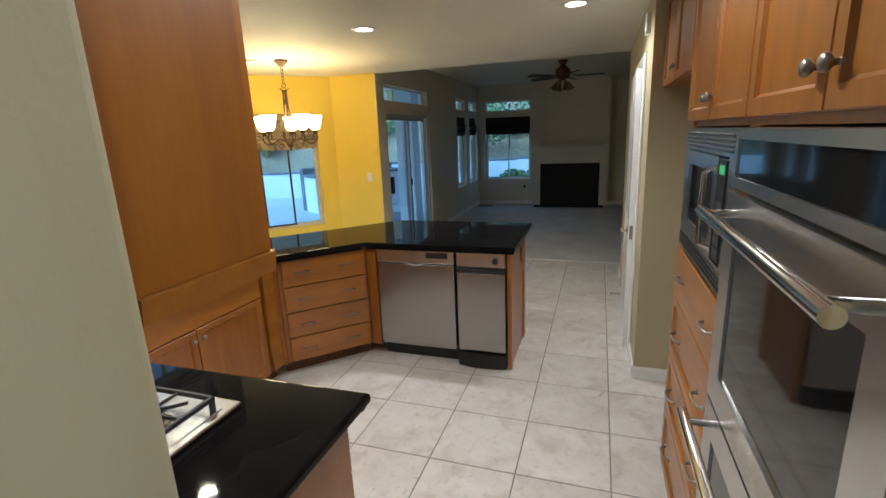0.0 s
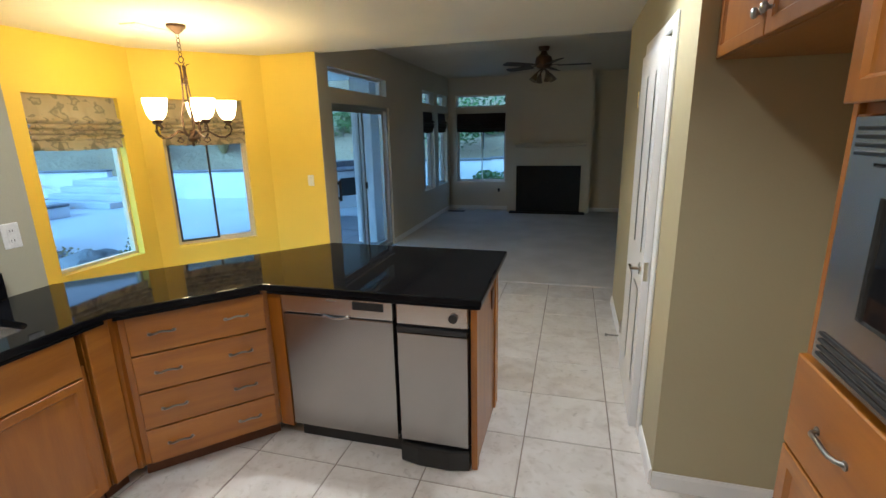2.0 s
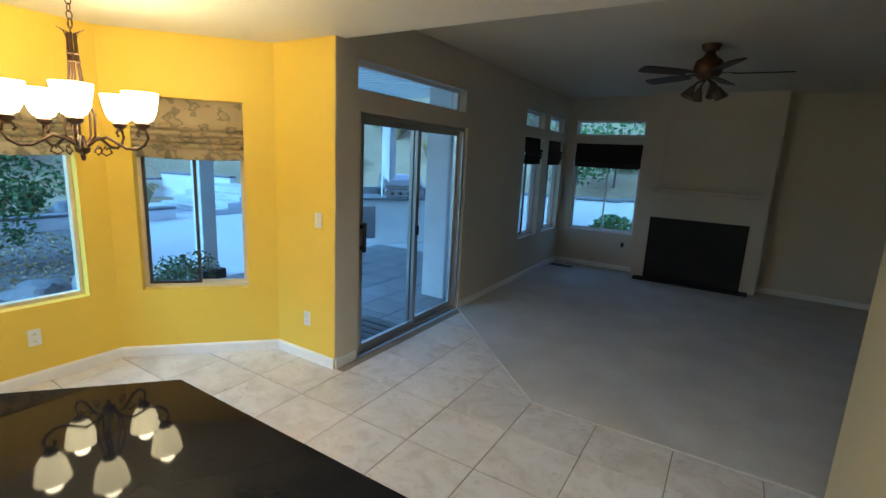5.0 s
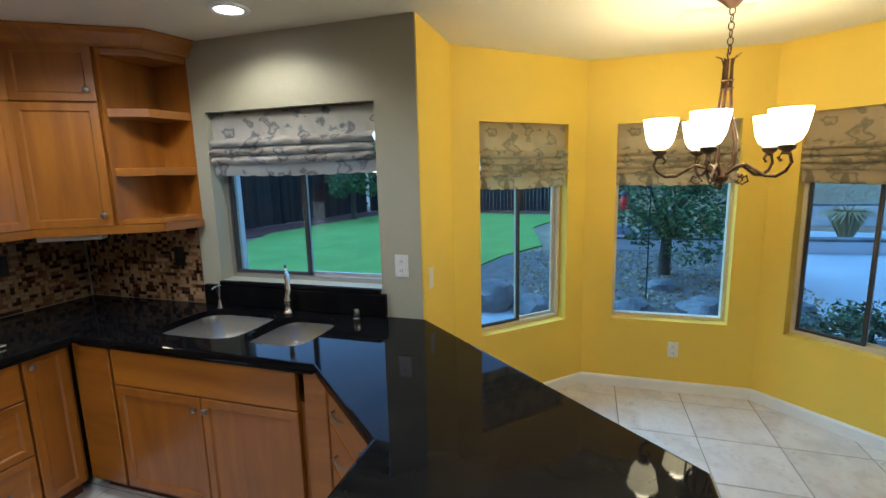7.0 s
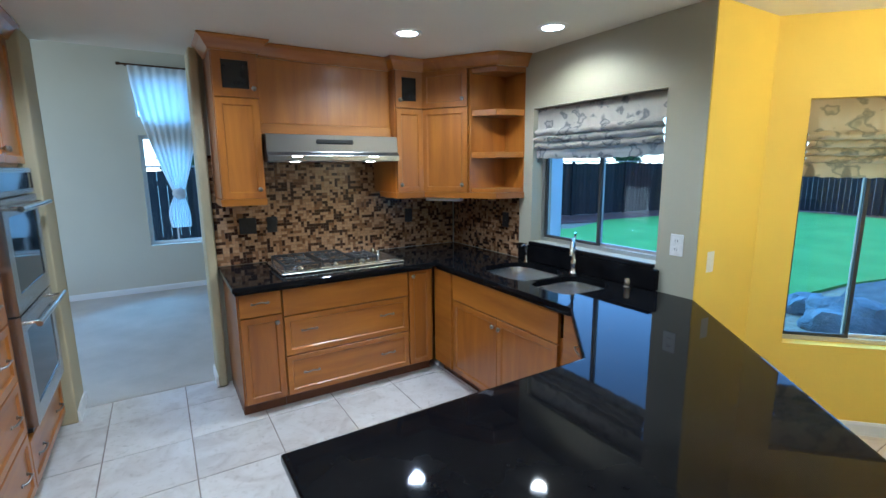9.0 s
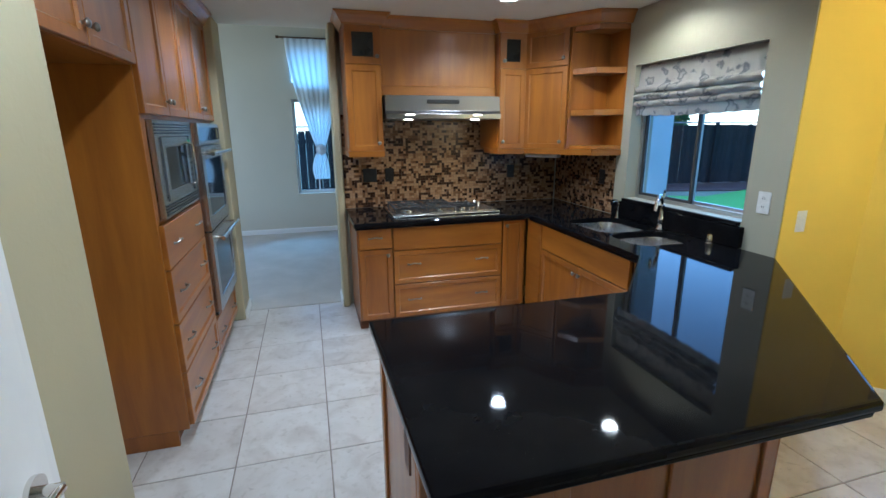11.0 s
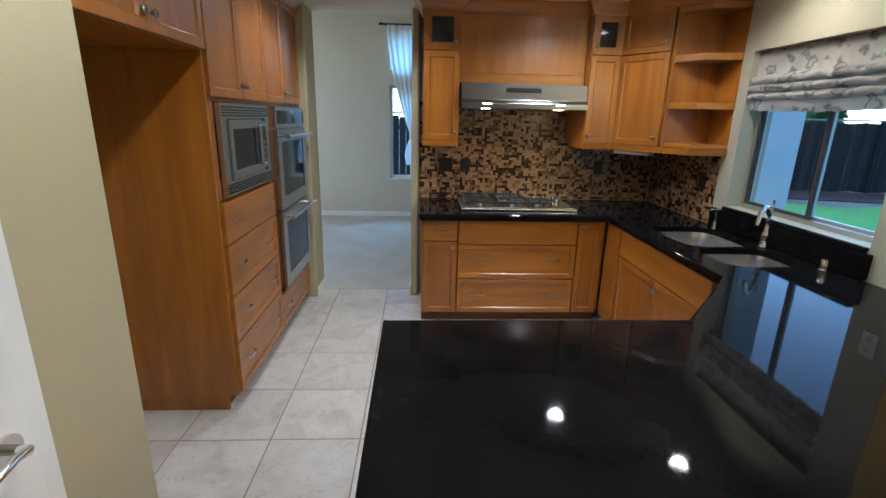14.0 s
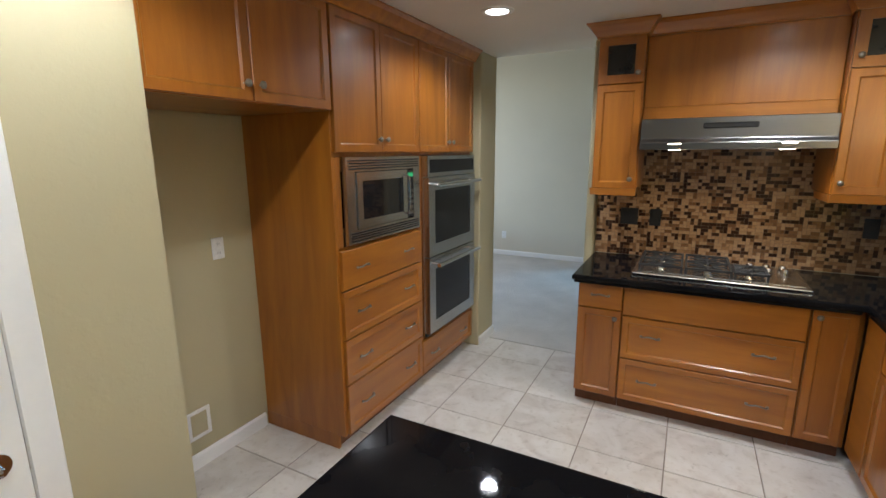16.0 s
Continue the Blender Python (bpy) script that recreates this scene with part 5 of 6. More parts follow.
part("hearth", box(-1.19, 0.27, 10.40, BF - 0.013, 0.0105, 0.035, 0.004), SOOT, fb, "flat black hearth slab")
m = box(-1.10, 0.25, BF - 0.16, BF - 0.0005, 1.335, 1.365, 0.006)
box(-1.07, 0.22, BF - 0.12, BF - 0.0005, 1.30, 1.3345, 0.01, m)
part("mantel", m, PAINT_FAM, fb, "beige mantel shelf")
part("panel_moulding", frame_bm_at(-1.03, 0.07, 1.367, 2.36, 0.03, BF - 0.022, BF - 0.0005), PAINT_FAM, fb)
hb = tube([(-2.35 + 0.42 * k / 20 + 0.05 * math.sin(k * 1.7), 10.62 + 0.10 * math.sin(k * 0.9), 0.018 + 0.05 * max(0, math.sin(k * 0.8))) for k in range(21)], 0.008, 6)
tagged(smooth(part("cable_coil", hb, WHITE_PLASTIC)), "loose white cable coil on carpet", "cable")
tagged(part("floor_register", box(-2.47, -2.12, 10.42, 10.54, 0.0105, 0.022, 0.004), BLACK_PLASTIC), "dark floor air register on carpet", "floor vent")

# ---------------- shades and curtain ----------------


def roman_shade(m, w, ztop, zbot, mat, label, folds=3, depth=0.045):
    """A gathered fabric blind: flat head, then stacked soft folds; x along, -y into the room."""
    bm = bmesh.new()
    n, h = 28, ztop - zbot
    prof = [(0.0, ztop), (0.004, ztop - h * 0.18), (0.006, ztop - h * 0.40)]
    z = ztop - h * 0.42
    step = h * 0.40 / folds
    for k in range(folds):
        prof += [(depth * 0.9, z - step * 0.25), (depth, z - step * 0.5), (depth * 0.8, z - step * 0.85), (depth * 0.15, z - step * 0.98)]
        z -= step
    prof += [(depth * 0.30, z - h * 0.06), (depth * 0.25, zbot + 0.004), (depth * 0.2, zbot)]
    rows = []
    for j, (d, zz) in enumerate(prof):
        sag = j / len(prof)
        rows.append([bm.verts.new((w * i / n, -d * (1 + 0.25 * math.sin(i * 1.3 + j)) - 0.003, zz - sag * 0.012 * math.sin(math.pi * i / n) + 0.004 * sag * math.sin(i * 2.1 + j * 0.7))) for i in range(n + 1)])
    for a, b in zip(rows, rows[1:]):
        for i in range(n):
            bm.faces.new((a[i], a[i + 1], b[i + 1], b[i]))
    r = bmesh.ops.solidify(bm, geom=list(bm.faces), thickness=0.003)
    th = thing("roman_shade", label, "window shade", m, "window shades")
    smooth(part("fabric", bm, mat, th), 60)
    part("head_rail", box(0.004, w - 0.004, 0.004, 0.035, ztop - 0.03, ztop - 0.002), WHITE, th)
    return th


roman_shade(along((SINK_X, STOVE_Y), (SINK_X, 2.8), 1.52 - STOVE_Y, 0.045), 1.04, 2.036, 1.685, SHADE_KIT, "grey leaf-print roman shade half raised over sink")
for i in (1, 2, 3):
    a, b, ln = side(i)
    u0, u1, w0, w1 = NOOK_HOLES[i][0]
    d = Vector((b[0] - a[0], b[1] - a[1])).normalized()
    if Vector((-d.y, d.x)).dot(Vector((-3.0 - a[0], 4.2 - a[1]))) > 0:
        m = along(b, a, ln - u1 + 0.005, 0.04)
    else:
        m = along(a, b, u0 + 0.005, 0.04)
    roman_shade(m, u1 - u0 - 0.01, w1 - 0.003, w1 - 0.43, SHADE_NOOK, "tan leaf-print roman shade half raised in nook window", 4)
for w0, w1 in FW:
    roman_shade(along((SL_X, 5.0), (SL_X, 9.0), w0 - 4.99, 0.04), w1 - w0 - 0.02, 1.976, 1.62, SHADE_DARK, "dark woven roman shade, raised", 3)
roman_shade(along((FARW[0], FAR_Y), (FARW[1], FAR_Y), 0.01, 0.04), 1.01, 1.976, 1.61, SHADE_DARK, "dark woven roman shade, raised", 3)

rod = thing("curtain_rod", "black iron curtain rod with finials", "curtain rod")
part("rod", cyl(0.011, -1.02, 0.10, -2.94, 2.90, 12, axis="X"), IRON, rod)
part("finial", cyl(0.019, 0.10, 0.14, -2.94, 2.90, 12, axis="X"), IRON, rod)
for x in (0.05, -0.95):
    part("bracket", box(x - 0.008, x + 0.008, -3.029, -2.94, 2.89, 2.91), IRON, rod)
bm, rows = bmesh.new(), []
for j in range(29):
    f = j / 28
    z = 2.89 - f * 2.03
    if z > 1.30:
        u = (2.89 - z) / (2.89 - 1.30)
        xl, xr = 0.03 - 0.36 * u ** 1.6, -0.70 + 0.26 * u ** 2.2
    else:
        u = (1.30 - z) / 0.44
        xl, xr = -0.33 + 0.09 * math.sin(u * 2.4), -0.44 - 0.06 * math.sin(u * 2.0)
    pinch = abs(xl - xr)
    rows.append([bm.verts.new((xl + (xr - xl) * i / 40, -2.94 + (0.016 + 0.02 * (0.7 - pinch)) * math.sin(i * 1.25 + 0.3 * f) + 0.01 * math.sin(i * 0.4 + j * 0.3), z)) for i in range(41)])
for a, b in zip(rows, rows[1:]):
    for i in range(40):
        bm.faces.new((a[i], a[i + 1], b[i + 1], b[i]))
cu = thing("sheer_curtain", "white sheer curtain tied in a knot", "curtain")
m, nt, b = nodes_of("white_sheer_voile")
tr, ad = nt.nodes.new("ShaderNodeBsdfTranslucent"), nt.nodes.new("ShaderNodeMixShader")
tr.inputs["Color"].default_value = (0.9, 0.9, 0.9, 1)
b.inputs["Base Color"].default_value, b.inputs["Roughness"].default_value = (0.85, 0.85, 0.85, 1), 0.9
ad.inputs[0].default_value = 0.5
nt.links.new(b.outputs[0], ad.inputs[1]), nt.links.new(tr.outputs[0], ad.inputs[2]), nt.links.new(ad.outputs[0], nt.nodes["Material Output"].inputs["Surface"])
smooth(part("cloth", bm, m, cu), 80)
bm = bmesh.new()
bmesh.ops.create_icosphere(bm, subdivisions=3, radius=1, matrix=Matrix.Translation((-0.385, -2.93, 1.31)) @ Matrix.Diagonal((0.085, 0.06, 0.075, 1)))
for v in bm.verts:
    v.co += Vector((noise.noise(v.co * 22) * 0.02, 0, noise.noise(v.co * 17 + Vector((3, 1, 2))) * 0.025))
smooth(part("knot", bm, m, cu), 80)

# ---------------- outlets, switches ----------------


def plate(m, kind, label, mat=WHITE_PLASTIC, w=0.072, h=0.116):
    """A wall plate: x along the wall, -y into the room, centred on the pose."""
    th = thing("wall_outlet" if kind == "o" else "light_switch", label, "outlet" if kind == "o" else "switch", m)
    part("plate", box(-w / 2, w / 2, -0.006, -0.0005, -h / 2, h / 2, 0.0025, seg=2), mat, th)
    if kind == "o":
        for z in (-0.024, 0.024):
            s = part("socket", box(-0.017, 0.017, -0.0085, -0.006, z - 0.016, z + 0.016, 0.001), mat, th)
            for x in (-0.006, 0.006):
                part("slot", box(x - 0.0012, x + 0.0012, -0.0092, -0.0084, z - 0.005, z + 0.006), BLACK_PLASTIC, s)
    else:
        part("rocker", box(-0.016, 0.016, -0.010, -0.006, -0.033, 0.033, 0.002), mat, th)
    return th


def on_wall(p, q, u, z, room=0.0):
    """Plate pose on a wall face, with the room to the right of p to q."""
    return along(p, q, u, room) @ pose(0, 0, z)


plate(on_wall((SINK_X, 0), (SINK_X, 3), 2.69, 1.19), "o", "white outlet plate on sage wall beside sink window", w=0.075, h=0.12)
nd = (NK[1], NK[0])
plate(along((-2.566, 2.806), (-3.2, 2.806), 0.13, -0.001) @ pose(0, 0, 1.10) @ pose(0, 0, 0, 0, 0, 180), "s", "almond rocker switch on yellow wall", w=0.07)
for x, z, k in ((-2.69, 1.15, "s"), (-2.82, 0.35, "o")):
    plate(pose(x, 5.608, z), k, "white rocker switch on yellow wall" if k == "s" else "white outlet low on yellow wall")
plate(on_wall((-3.96, 3), (-3.96, 5), 1.25, 0.33), "o", "white outlet low under nook window")
plate(pose(1.138, 2.47, 1.165, 0, 0, -90), "o", "white outlet in empty refrigerator space")
plate(pose(1.54, -3.028, 0.34, 0, 0, 180), "o", "white outlet low on dining wall")
for x in (-0.70, -0.875, -2.06):
    plate(pose(x, STOVE_Y + 0.012, 1.20, 0, 0, 180), "o", "black outlet plate on mosaic backsplash", BLACK_PLASTIC, 0.12 if x == -0.70 else 0.075, 0.12)
plate(pose(SINK_X + 0.012, 1.22, 1.20, 0, 0, 90), "o", "black outlet plate on mosaic backsplash", BLACK_PLASTIC, 0.075, 0.12)
plate(pose(-1.46, FAR_Y - 0.001, 0.42), "o", "dark cable plate on far wall", BLACK_PLASTIC, 0.05, 0.05)
th = thing("water_valve_box", "white recessed water valve box low in wall", "valve box", pose(1.138, 2.69, 0.25, 0, 0, -90))
part("frame", frame_bm_at(-0.065, 0.065, -0.08, 0.08, 0.018, -0.008, -0.0005), WHITE_PLASTIC, th)
part("backing", box(-0.05, 0.05, -0.003, -0.0006, -0.065, 0.065), PAINT_TAN, th)
th = thing("thermostat", "small white sensor box high on passage wall", "sensor", pose(EAST_X - 0.001, 3.42, 2.26, 0, 0, -90))
part("box", box(-0.04, 0.04, -0.03, 0, -0.06, 0.06, 0.004), WHITE_PLASTIC, th)

# ---------------- outdoors ----------------
GZ = -0.12
tagged(part("ground", prism([(-400, -400), (400, -400), (400, 400), (-400, 400)], GZ - 0.2, GZ - 0.03), DIRT), "bare dry garden soil reaching far off", "ground", kind="structure")
tagged(part("patio_concrete", prism([(-2.7, 2.3), (-2.7, 14), (-14, 14), (-15, 9.0), (-9.5, 7.0), (-6.9, 6.2), (-6.3, 4.6), (-6.5, 2.6), (-5, 2.0)], GZ - 0.05, GZ), CONCRETE), "pale wet concrete patio", "patio", kind="structure")
tagged(part("lawn", prism([(-3.5, 1.9), (-5.6, 1.4), (-8.6, 1.6), (-9.9, 1.9), (-11.5, 2.6), (-15, 2.0), (-19, 3.0), (-20.5, -4.6), (-15, -5.6), (-12.6, -5.9), (-10, -5.0), (-6, -7.0), (-3.5, -8.0)], GZ - 0.04, GZ + 0.01), TURF), "bright green artificial lawn", "lawn", kind="structure")
tagged(part("bark_border", prism([(-2.8, -10), (-24, -9), (-24, 5), (-19, 3.2), (-20.6, -4.4), (-15, -5.4), (-12.6, -5.7), (-2.8, -8.2)], GZ - 0.05, GZ - 0.002), RED_MULCH), "reddish bark border before fence", "planting bed", kind="structure")
tagged(part("mulch_bed", prism([(-6.3, 2.8), (-6.2, 4.6), (-6.8, 6.1), (-9.4, 6.9), (-11.0, 7.2), (-11.0, 3.2), (-9.9, 2.0), (-8.6, 1.7), (-6.6, 2.0)], GZ - 0.04, GZ + 0.03, 0.02, 1), MULCH), "leaf-littered dark mulch bed", "planting bed", kind="structure")
rng = random.Random(4)


def fence(p, q, h, label):
    a, b = Vector(p), Vector(q)
    n = int((b - a).length / 0.16)
    d = (b - a).normalized()
    rz = math.degrees(math.atan2(d.y, d.x))
    th = thing("garden_fence", label, "fence", pose(a.x, a.y, GZ - 0.02, 0, 0, rz))
    bm = box(0.0, 0.148, 0, 0.02, 0.03, h)
    first = part("board", bm, FENCE, th)
    for k in range(1, n):
        o = new("board", first.data)
        o.parent = th
        o.matrix_basis = pose(k * 0.16, rng.uniform(-0.004, 0.004), rng.uniform(-0.02, 0.02))
    L = (b - a).length
    for z in (0.35, h - 0.3):
        part("rail", box(0, L, 0.021, 0.06, z, z + 0.09), FENCE, th)
    for k in range(int(L / 2.4) + 1):
        part("post", box(k * 2.4 - 0.05, k * 2.4 + 0.05, -0.08, -0.003, 0, h + 0.05), FENCE, th)
    part("cap", box(-0.05, L + 0.05, -0.05, 0.07, h + 0.051, h + 0.09), surface("pale_fence_cap", (0.30, 0.29, 0.28), (0.4, 0.39, 0.38), 3, 0.8), th)
    return th


fence((-3.2, -9.0), (-20.6, -6.4), 1.85, "dark weathered board fence along garden")
fence((-20.7, -6.3), (-20.9, 6.0), 1.85, "dark weathered board fence along garden side")
fence((4.0, -6.6), (-3.0, -6.6), 1.75, "dark board fence beyond dining window")

tagged(part("house_wing", box(-3.45, -2.772, -2.6, 0.96, GZ, 3.0, 0.01), STUCCO), "pale stucco corner of the house outside", "house wall", kind="structure")


def boulder(x, y, r, squash=0.6, seed=0):
    bm = bmesh.new()
    bmesh.ops.create_icosphere(bm, subdivisions=3, radius=r)
    for v in bm.verts:
        n = noise.noise(v.co * (1.7 / r) + Vector((seed * 3.1, 0, 0))) * 0.35 + noise.noise(v.co * (5 / r) + Vector((0, seed, 0))) * 0.10
        v.co *= 1 + n
        v.co.z *= squash
    ob = tagged(smooth(part("boulder", bm, ROCK), 35), "rough grey boulder at edge of mulch bed", "boulder", "garden boulders")
    ob.matrix_world = pose(x, y, GZ + r * squash * 0.35, 0, 0, seed * 40)
    return ob


for k, (x, y, r) in enumerate([(-6.3, 2.35, 0.38), (-6.7, 1.85, 0.24), (-6.15, 3.0, 0.26), (-6.3, 3.6, 0.17), (-6.35, 4.2, 0.22), (-6.3, 5.0, 0.30), (-5.9, 5.5, 0.40), (-7.6, 4.7, 0.20), (-12.6, 4.3, 0.5), (-12.9, 5.4, 0.42), (-12.4, 7.5, 0.45), (-6.6, 6.0, 0.24)]):
    boulder(x, y, r, 0.65, k + 1)


def leaves(pts, size, seed, bm=None):
    """Small bent leaves about a set of points."""
    r = random.Random(seed)
    out = bm or bmesh.new()
    for p in pts:
        m = Matrix.Translation(p) @ Euler((r.uniform(0, 6.3), r.uniform(0, 6.3), r.uniform(0, 6.3))).to_matrix().to_4x4()
        s = size * r.uniform(0.6, 1.3)
        v = [out.verts.new(m @ Vector(c)) for c in ((0, -s, 0), (s * 0.45, 0, s * 0.12), (0, s, 0), (-s * 0.45, 0, s * 0.12))]
        out.faces.new((v[0], v[1], v[2])), out.faces.new((v[0], v[2], v[3]))
    return out


def cloud(r, centre, radius, n):
    pts = []
    while len(pts) < n:
        q = Vector((r.uniform(-1, 1), r.uniform(-1, 1), r.uniform(-1, 1)))
        if 0.25 < q.length < 1:
            pts.append(Vector(centre) + Vector((q.x * radius[0], q.y * radius[1], q.z * radius[2])))
    return pts


def tree(x, y, trunk_h, clumps, count, size, mat, label, seed, name="garden_tree"):
    r = random.Random(seed)
    th = thing(name, label, "tree", pose(x, y, GZ))
    bm = tube([(0, 0, -0.05), (0.03, 0.01, trunk_h * 0.5), (0.0, 0.03, trunk_h)], 0.11, 10, None, 0.075)
    centres = []
    for k in range(clumps):
        a, rad = 2 * math.pi * k / clumps + r.uniform(-0.3, 0.3), r.uniform(0.25, 0.85)
        c = (rad * math.cos(a), rad * math.sin(a), trunk_h + r.uniform(-0.15, 1.25))
        centres.append(c)
        tube([(0, 0.02, trunk_h * 0.8), (c[0] * 0.4, c[1] * 0.4, trunk_h + (c[2] - trunk_h) * 0.5), c], 0.045, 6, bm, 0.012)
    smooth(part("trunk", bm, BARK, th), 60)
    bm = bmesh.new()
    for c in centres:
        leaves(cloud(r, c, (r.uniform(0.35, 0.55), r.uniform(0.35, 0.55), r.uniform(0.28, 0.42)), count), size, r.random(), bm)
    part("crown", bm, mat, th)
    return th


tree(-8.6, 4.85, 0.75, 15, 330, 0.045, LEAF, "small leafy garden tree in mulch bed", 3)
tree(-17.0, -5.3, 1.2, 9, 220, 0.07, LEAF, "slender young tree before garden fence", 8)


def shrub(x, y, z, r, mat, n, size, label, seed, name="garden_shrub"):
    rr = random.Random(seed)
    bm = bmesh.new()
    for k in range(6):
        c = (rr.uniform(-0.5, 0.5) * r, rr.uniform(-0.5, 0.5) * r, rr.uniform(0.3, 0.9) * r)
        leaves(cloud(rr, c, (r * 0.6, r * 0.6, r * 0.5), n // 6), size, rr.random(), bm)
    th = thing(name, label, "shrub", pose(x, y, z))
    part("foliage", bm, mat, th)
    part("stems", tube([(0, 0, -0.1), (0.02, 0, r * 0.5), (0, 0.03, r)], 0.03, 6, None, 0.01), BARK, th)
    return th


def grass_tuft(x, y, z, h, n, seed):
    r = random.Random(seed)
    bm = bmesh.new()
    for _ in range(n):
        a, b = r.uniform(0, 6.28), r.uniform(0.1, 1.0)
        d = Vector((math.cos(a), math.sin(a), 0))
        w = Vector((-d.y, d.x, 0)) * 0.012
        p0, p1, p2 = d * 0.08 * b, d * (0.15 + 0.30 * b) * h + Vector((0, 0, h * 0.75)), d * (0.35 + 0.75 * b) * h + Vector((0, 0, h * (1.0 - 0.55 * b)))
        v = [bm.verts.new(q) for q in (p0 - w, p0 + w, p1 + w * 0.7, p1 - w * 0.7, p2)]
        bm.faces.new(v[:4]), bm.faces.new((v[3], v[2], v[4]))
    ob = tagged(part("grass_tuft", bm, STRAW), "tawny tuft of dry ornamental grass", "ornamental grass", "ornamental grasses")
    ob.matrix_world = pose(x, y, z)
    return ob


# raised terrace with steps, low walls and the hillside behind
def low_wall(p, q, h, t, label, z=GZ):
    a, b = Vector(p), Vector(q)
    d = (b - a).normalized()
    th = thing("garden_wall", label, "garden wall", pose(a.x, a.y, z, 0, 0, math.degrees(math.atan2(d.y, d.x))))
    L = (b - a).length
    part("wall", box(0, L, 0, t, -0.1, h), STUCCO, th)
    part("coping", box(-0.02, L + 0.02, -0.03, t + 0.03, h + 0.001, h + 0.06, 0.012), ROCK, th)
    return th


low_wall((-11.05, 3.0), (-11.3, 9.2), 0.24, 0.25, "low pale wall behind mulch bed")
for k in range(4):
    tagged(part("garden_step", box(-13.9 - 0.0, -11.3, 10.2 + k * 0.36, 12.5, GZ + k * 0.15, GZ + (k + 1) * 0.15, 0.012), CONCRETE), "broad concrete garden step", "step", "garden steps")
low_wall((-16.5, 11.6), (-13.92, 12.4), 0.75, 0.25, "pale stucco retaining wall beside steps")
low_wall((-11.28, 12.0), (-7.2, 13.2), 0.75, 0.25, "pale stucco retaining wall beside steps")
low_wall((-16.4, 9.4), (-16.5, 11.6), 0.55, 0.25, "pale stucco retaining wall above patio")
low_wall((-7.2, 13.2), (-2.2, 14.2), 0.95, 0.25, "long pale stucco retaining wall outside")
low_wall((-2.2, 14.2), (5.0, 14.4), 0.98, 0.25, "long pale stucco retaining wall outside")
bm = bmesh.new()
NX, NY = 48, 20
grid = [[None] * (NY + 1) for _ in range(NX + 1)]
for i in range(NX + 1):
    for j in range(NY + 1):
        a = math.radians(180 - 150 * i / NX)
        cxx, cyy = -4.0, 4.0
        rr = 10.9 + 1.6 * max(0, math.cos(a + 0.2)) + j * 1.5 + (4.8 if math.cos(a) < -0.55 else 4.8 * max(0, (-math.cos(a)) / 0.55) if math.cos(a) < 0 else 0)
        x, y = cxx + rr * math.cos(a), cyy + rr * math.sin(a)
        z = GZ + 0.55 + j * 0.62 + 0.3 * noise.noise(Vector((x * 0.25, y * 0.25, 0)))
        grid[i][j] = bm.verts.new((x, y, z if j else GZ - 0.1))
for i in range(NX):
    for j in range(NY):
        bm.faces.new((grid[i][j], grid[i + 1][j], grid[i + 1][j + 1], grid[i][j + 1]))
tagged(smooth(part("hillside", bm, DIRT), 80), "dry sloping hillside behind garden", "hillside", kind="structure")
hr = random.Random(12)
for k in range(34):
    a = math.radians(hr.uniform(35, 178))
    ca = math.cos(a)
    j = hr.uniform(0.6, 6)
    rr = 10.9 + 1.6 * max(0, math.cos(a + 0.2)) + j * 1.5 + (4.8 if ca < -0.55 else 4.8 * max(0, -ca / 0.55) if ca < 0 else 0)
    x, y, z = -4.0 + rr * ca, 4.0 + rr * math.sin(a), GZ + 0.5 + j * 0.62
    if k % 3 == 0 or math.degrees(a) < 95:
        shrub(x, y, z, hr.uniform(0.8, 1.5), LEAF if k % 2 else LEAF_DARK, 900, 0.075, "bushy green shrub on hillside", k)
    else:
        grass_tuft(x, y, z, hr.uniform(0.8, 1.3), 420, k)
for k, (x, y) in enumerate([(-13.6, 6.6), (-13.2, 8.0), (-14.2, 7.4), (-12.9, 9.2), (-13.8, 5.2)]):
    grass_tuft(x, y, GZ, 0.95, 420, 60 + k)
for k, (x, y) in enumerate([(-2.1, 13.6), (-1.3, 15.4), (-2.6, 15.2), (-0.5, 15.6), (0.6, 15.2), (-3.6, 15.5)]):
    shrub(x, y, GZ if k == 0 else 1.2, 0.6 if k == 0 else 1.3, LEAF, 900, 0.07, "bright green garden shrub by wall", 80 + k)
for k, (x, y) in enumerate([(-5.3, 5.9), (-5.7, 6.3)]):
    shrub(x, y, GZ, 0.36, LEAF_DARK, 700, 0.03, "low dark green shrub beside patio", 90 + k)
for k, (x, y) in enumerate([(-8, -12), (-14, -11.5), (-19, -10), (-24, -7), (-25, -1), (-26, 4), (2.0, -9), (-1.4, -9)]):
    tree(x, y, 2.0, 12, 260, 0.10, LEAF, "tall leafy tree beyond garden fence", 30 + k, "background_tree")

pav = None
PATIO = bpy.data.objects["patio_concrete"]
for i in range(7):
    for j in range(10):
        if pav is None:
            pav = part("paver", box(-0.222, 0.222, -0.222, 0.222, -0.02, 0.012, 0.006), PAVER, PATIO)
            o = pav
        else:
            o = new("paver", pav.data)
            o.parent = PATIO
        o.matrix_basis = pose(-2.95 - i * 0.45, 5.95 + j * 0.45, GZ + rng.uniform(-0.002, 0.002))
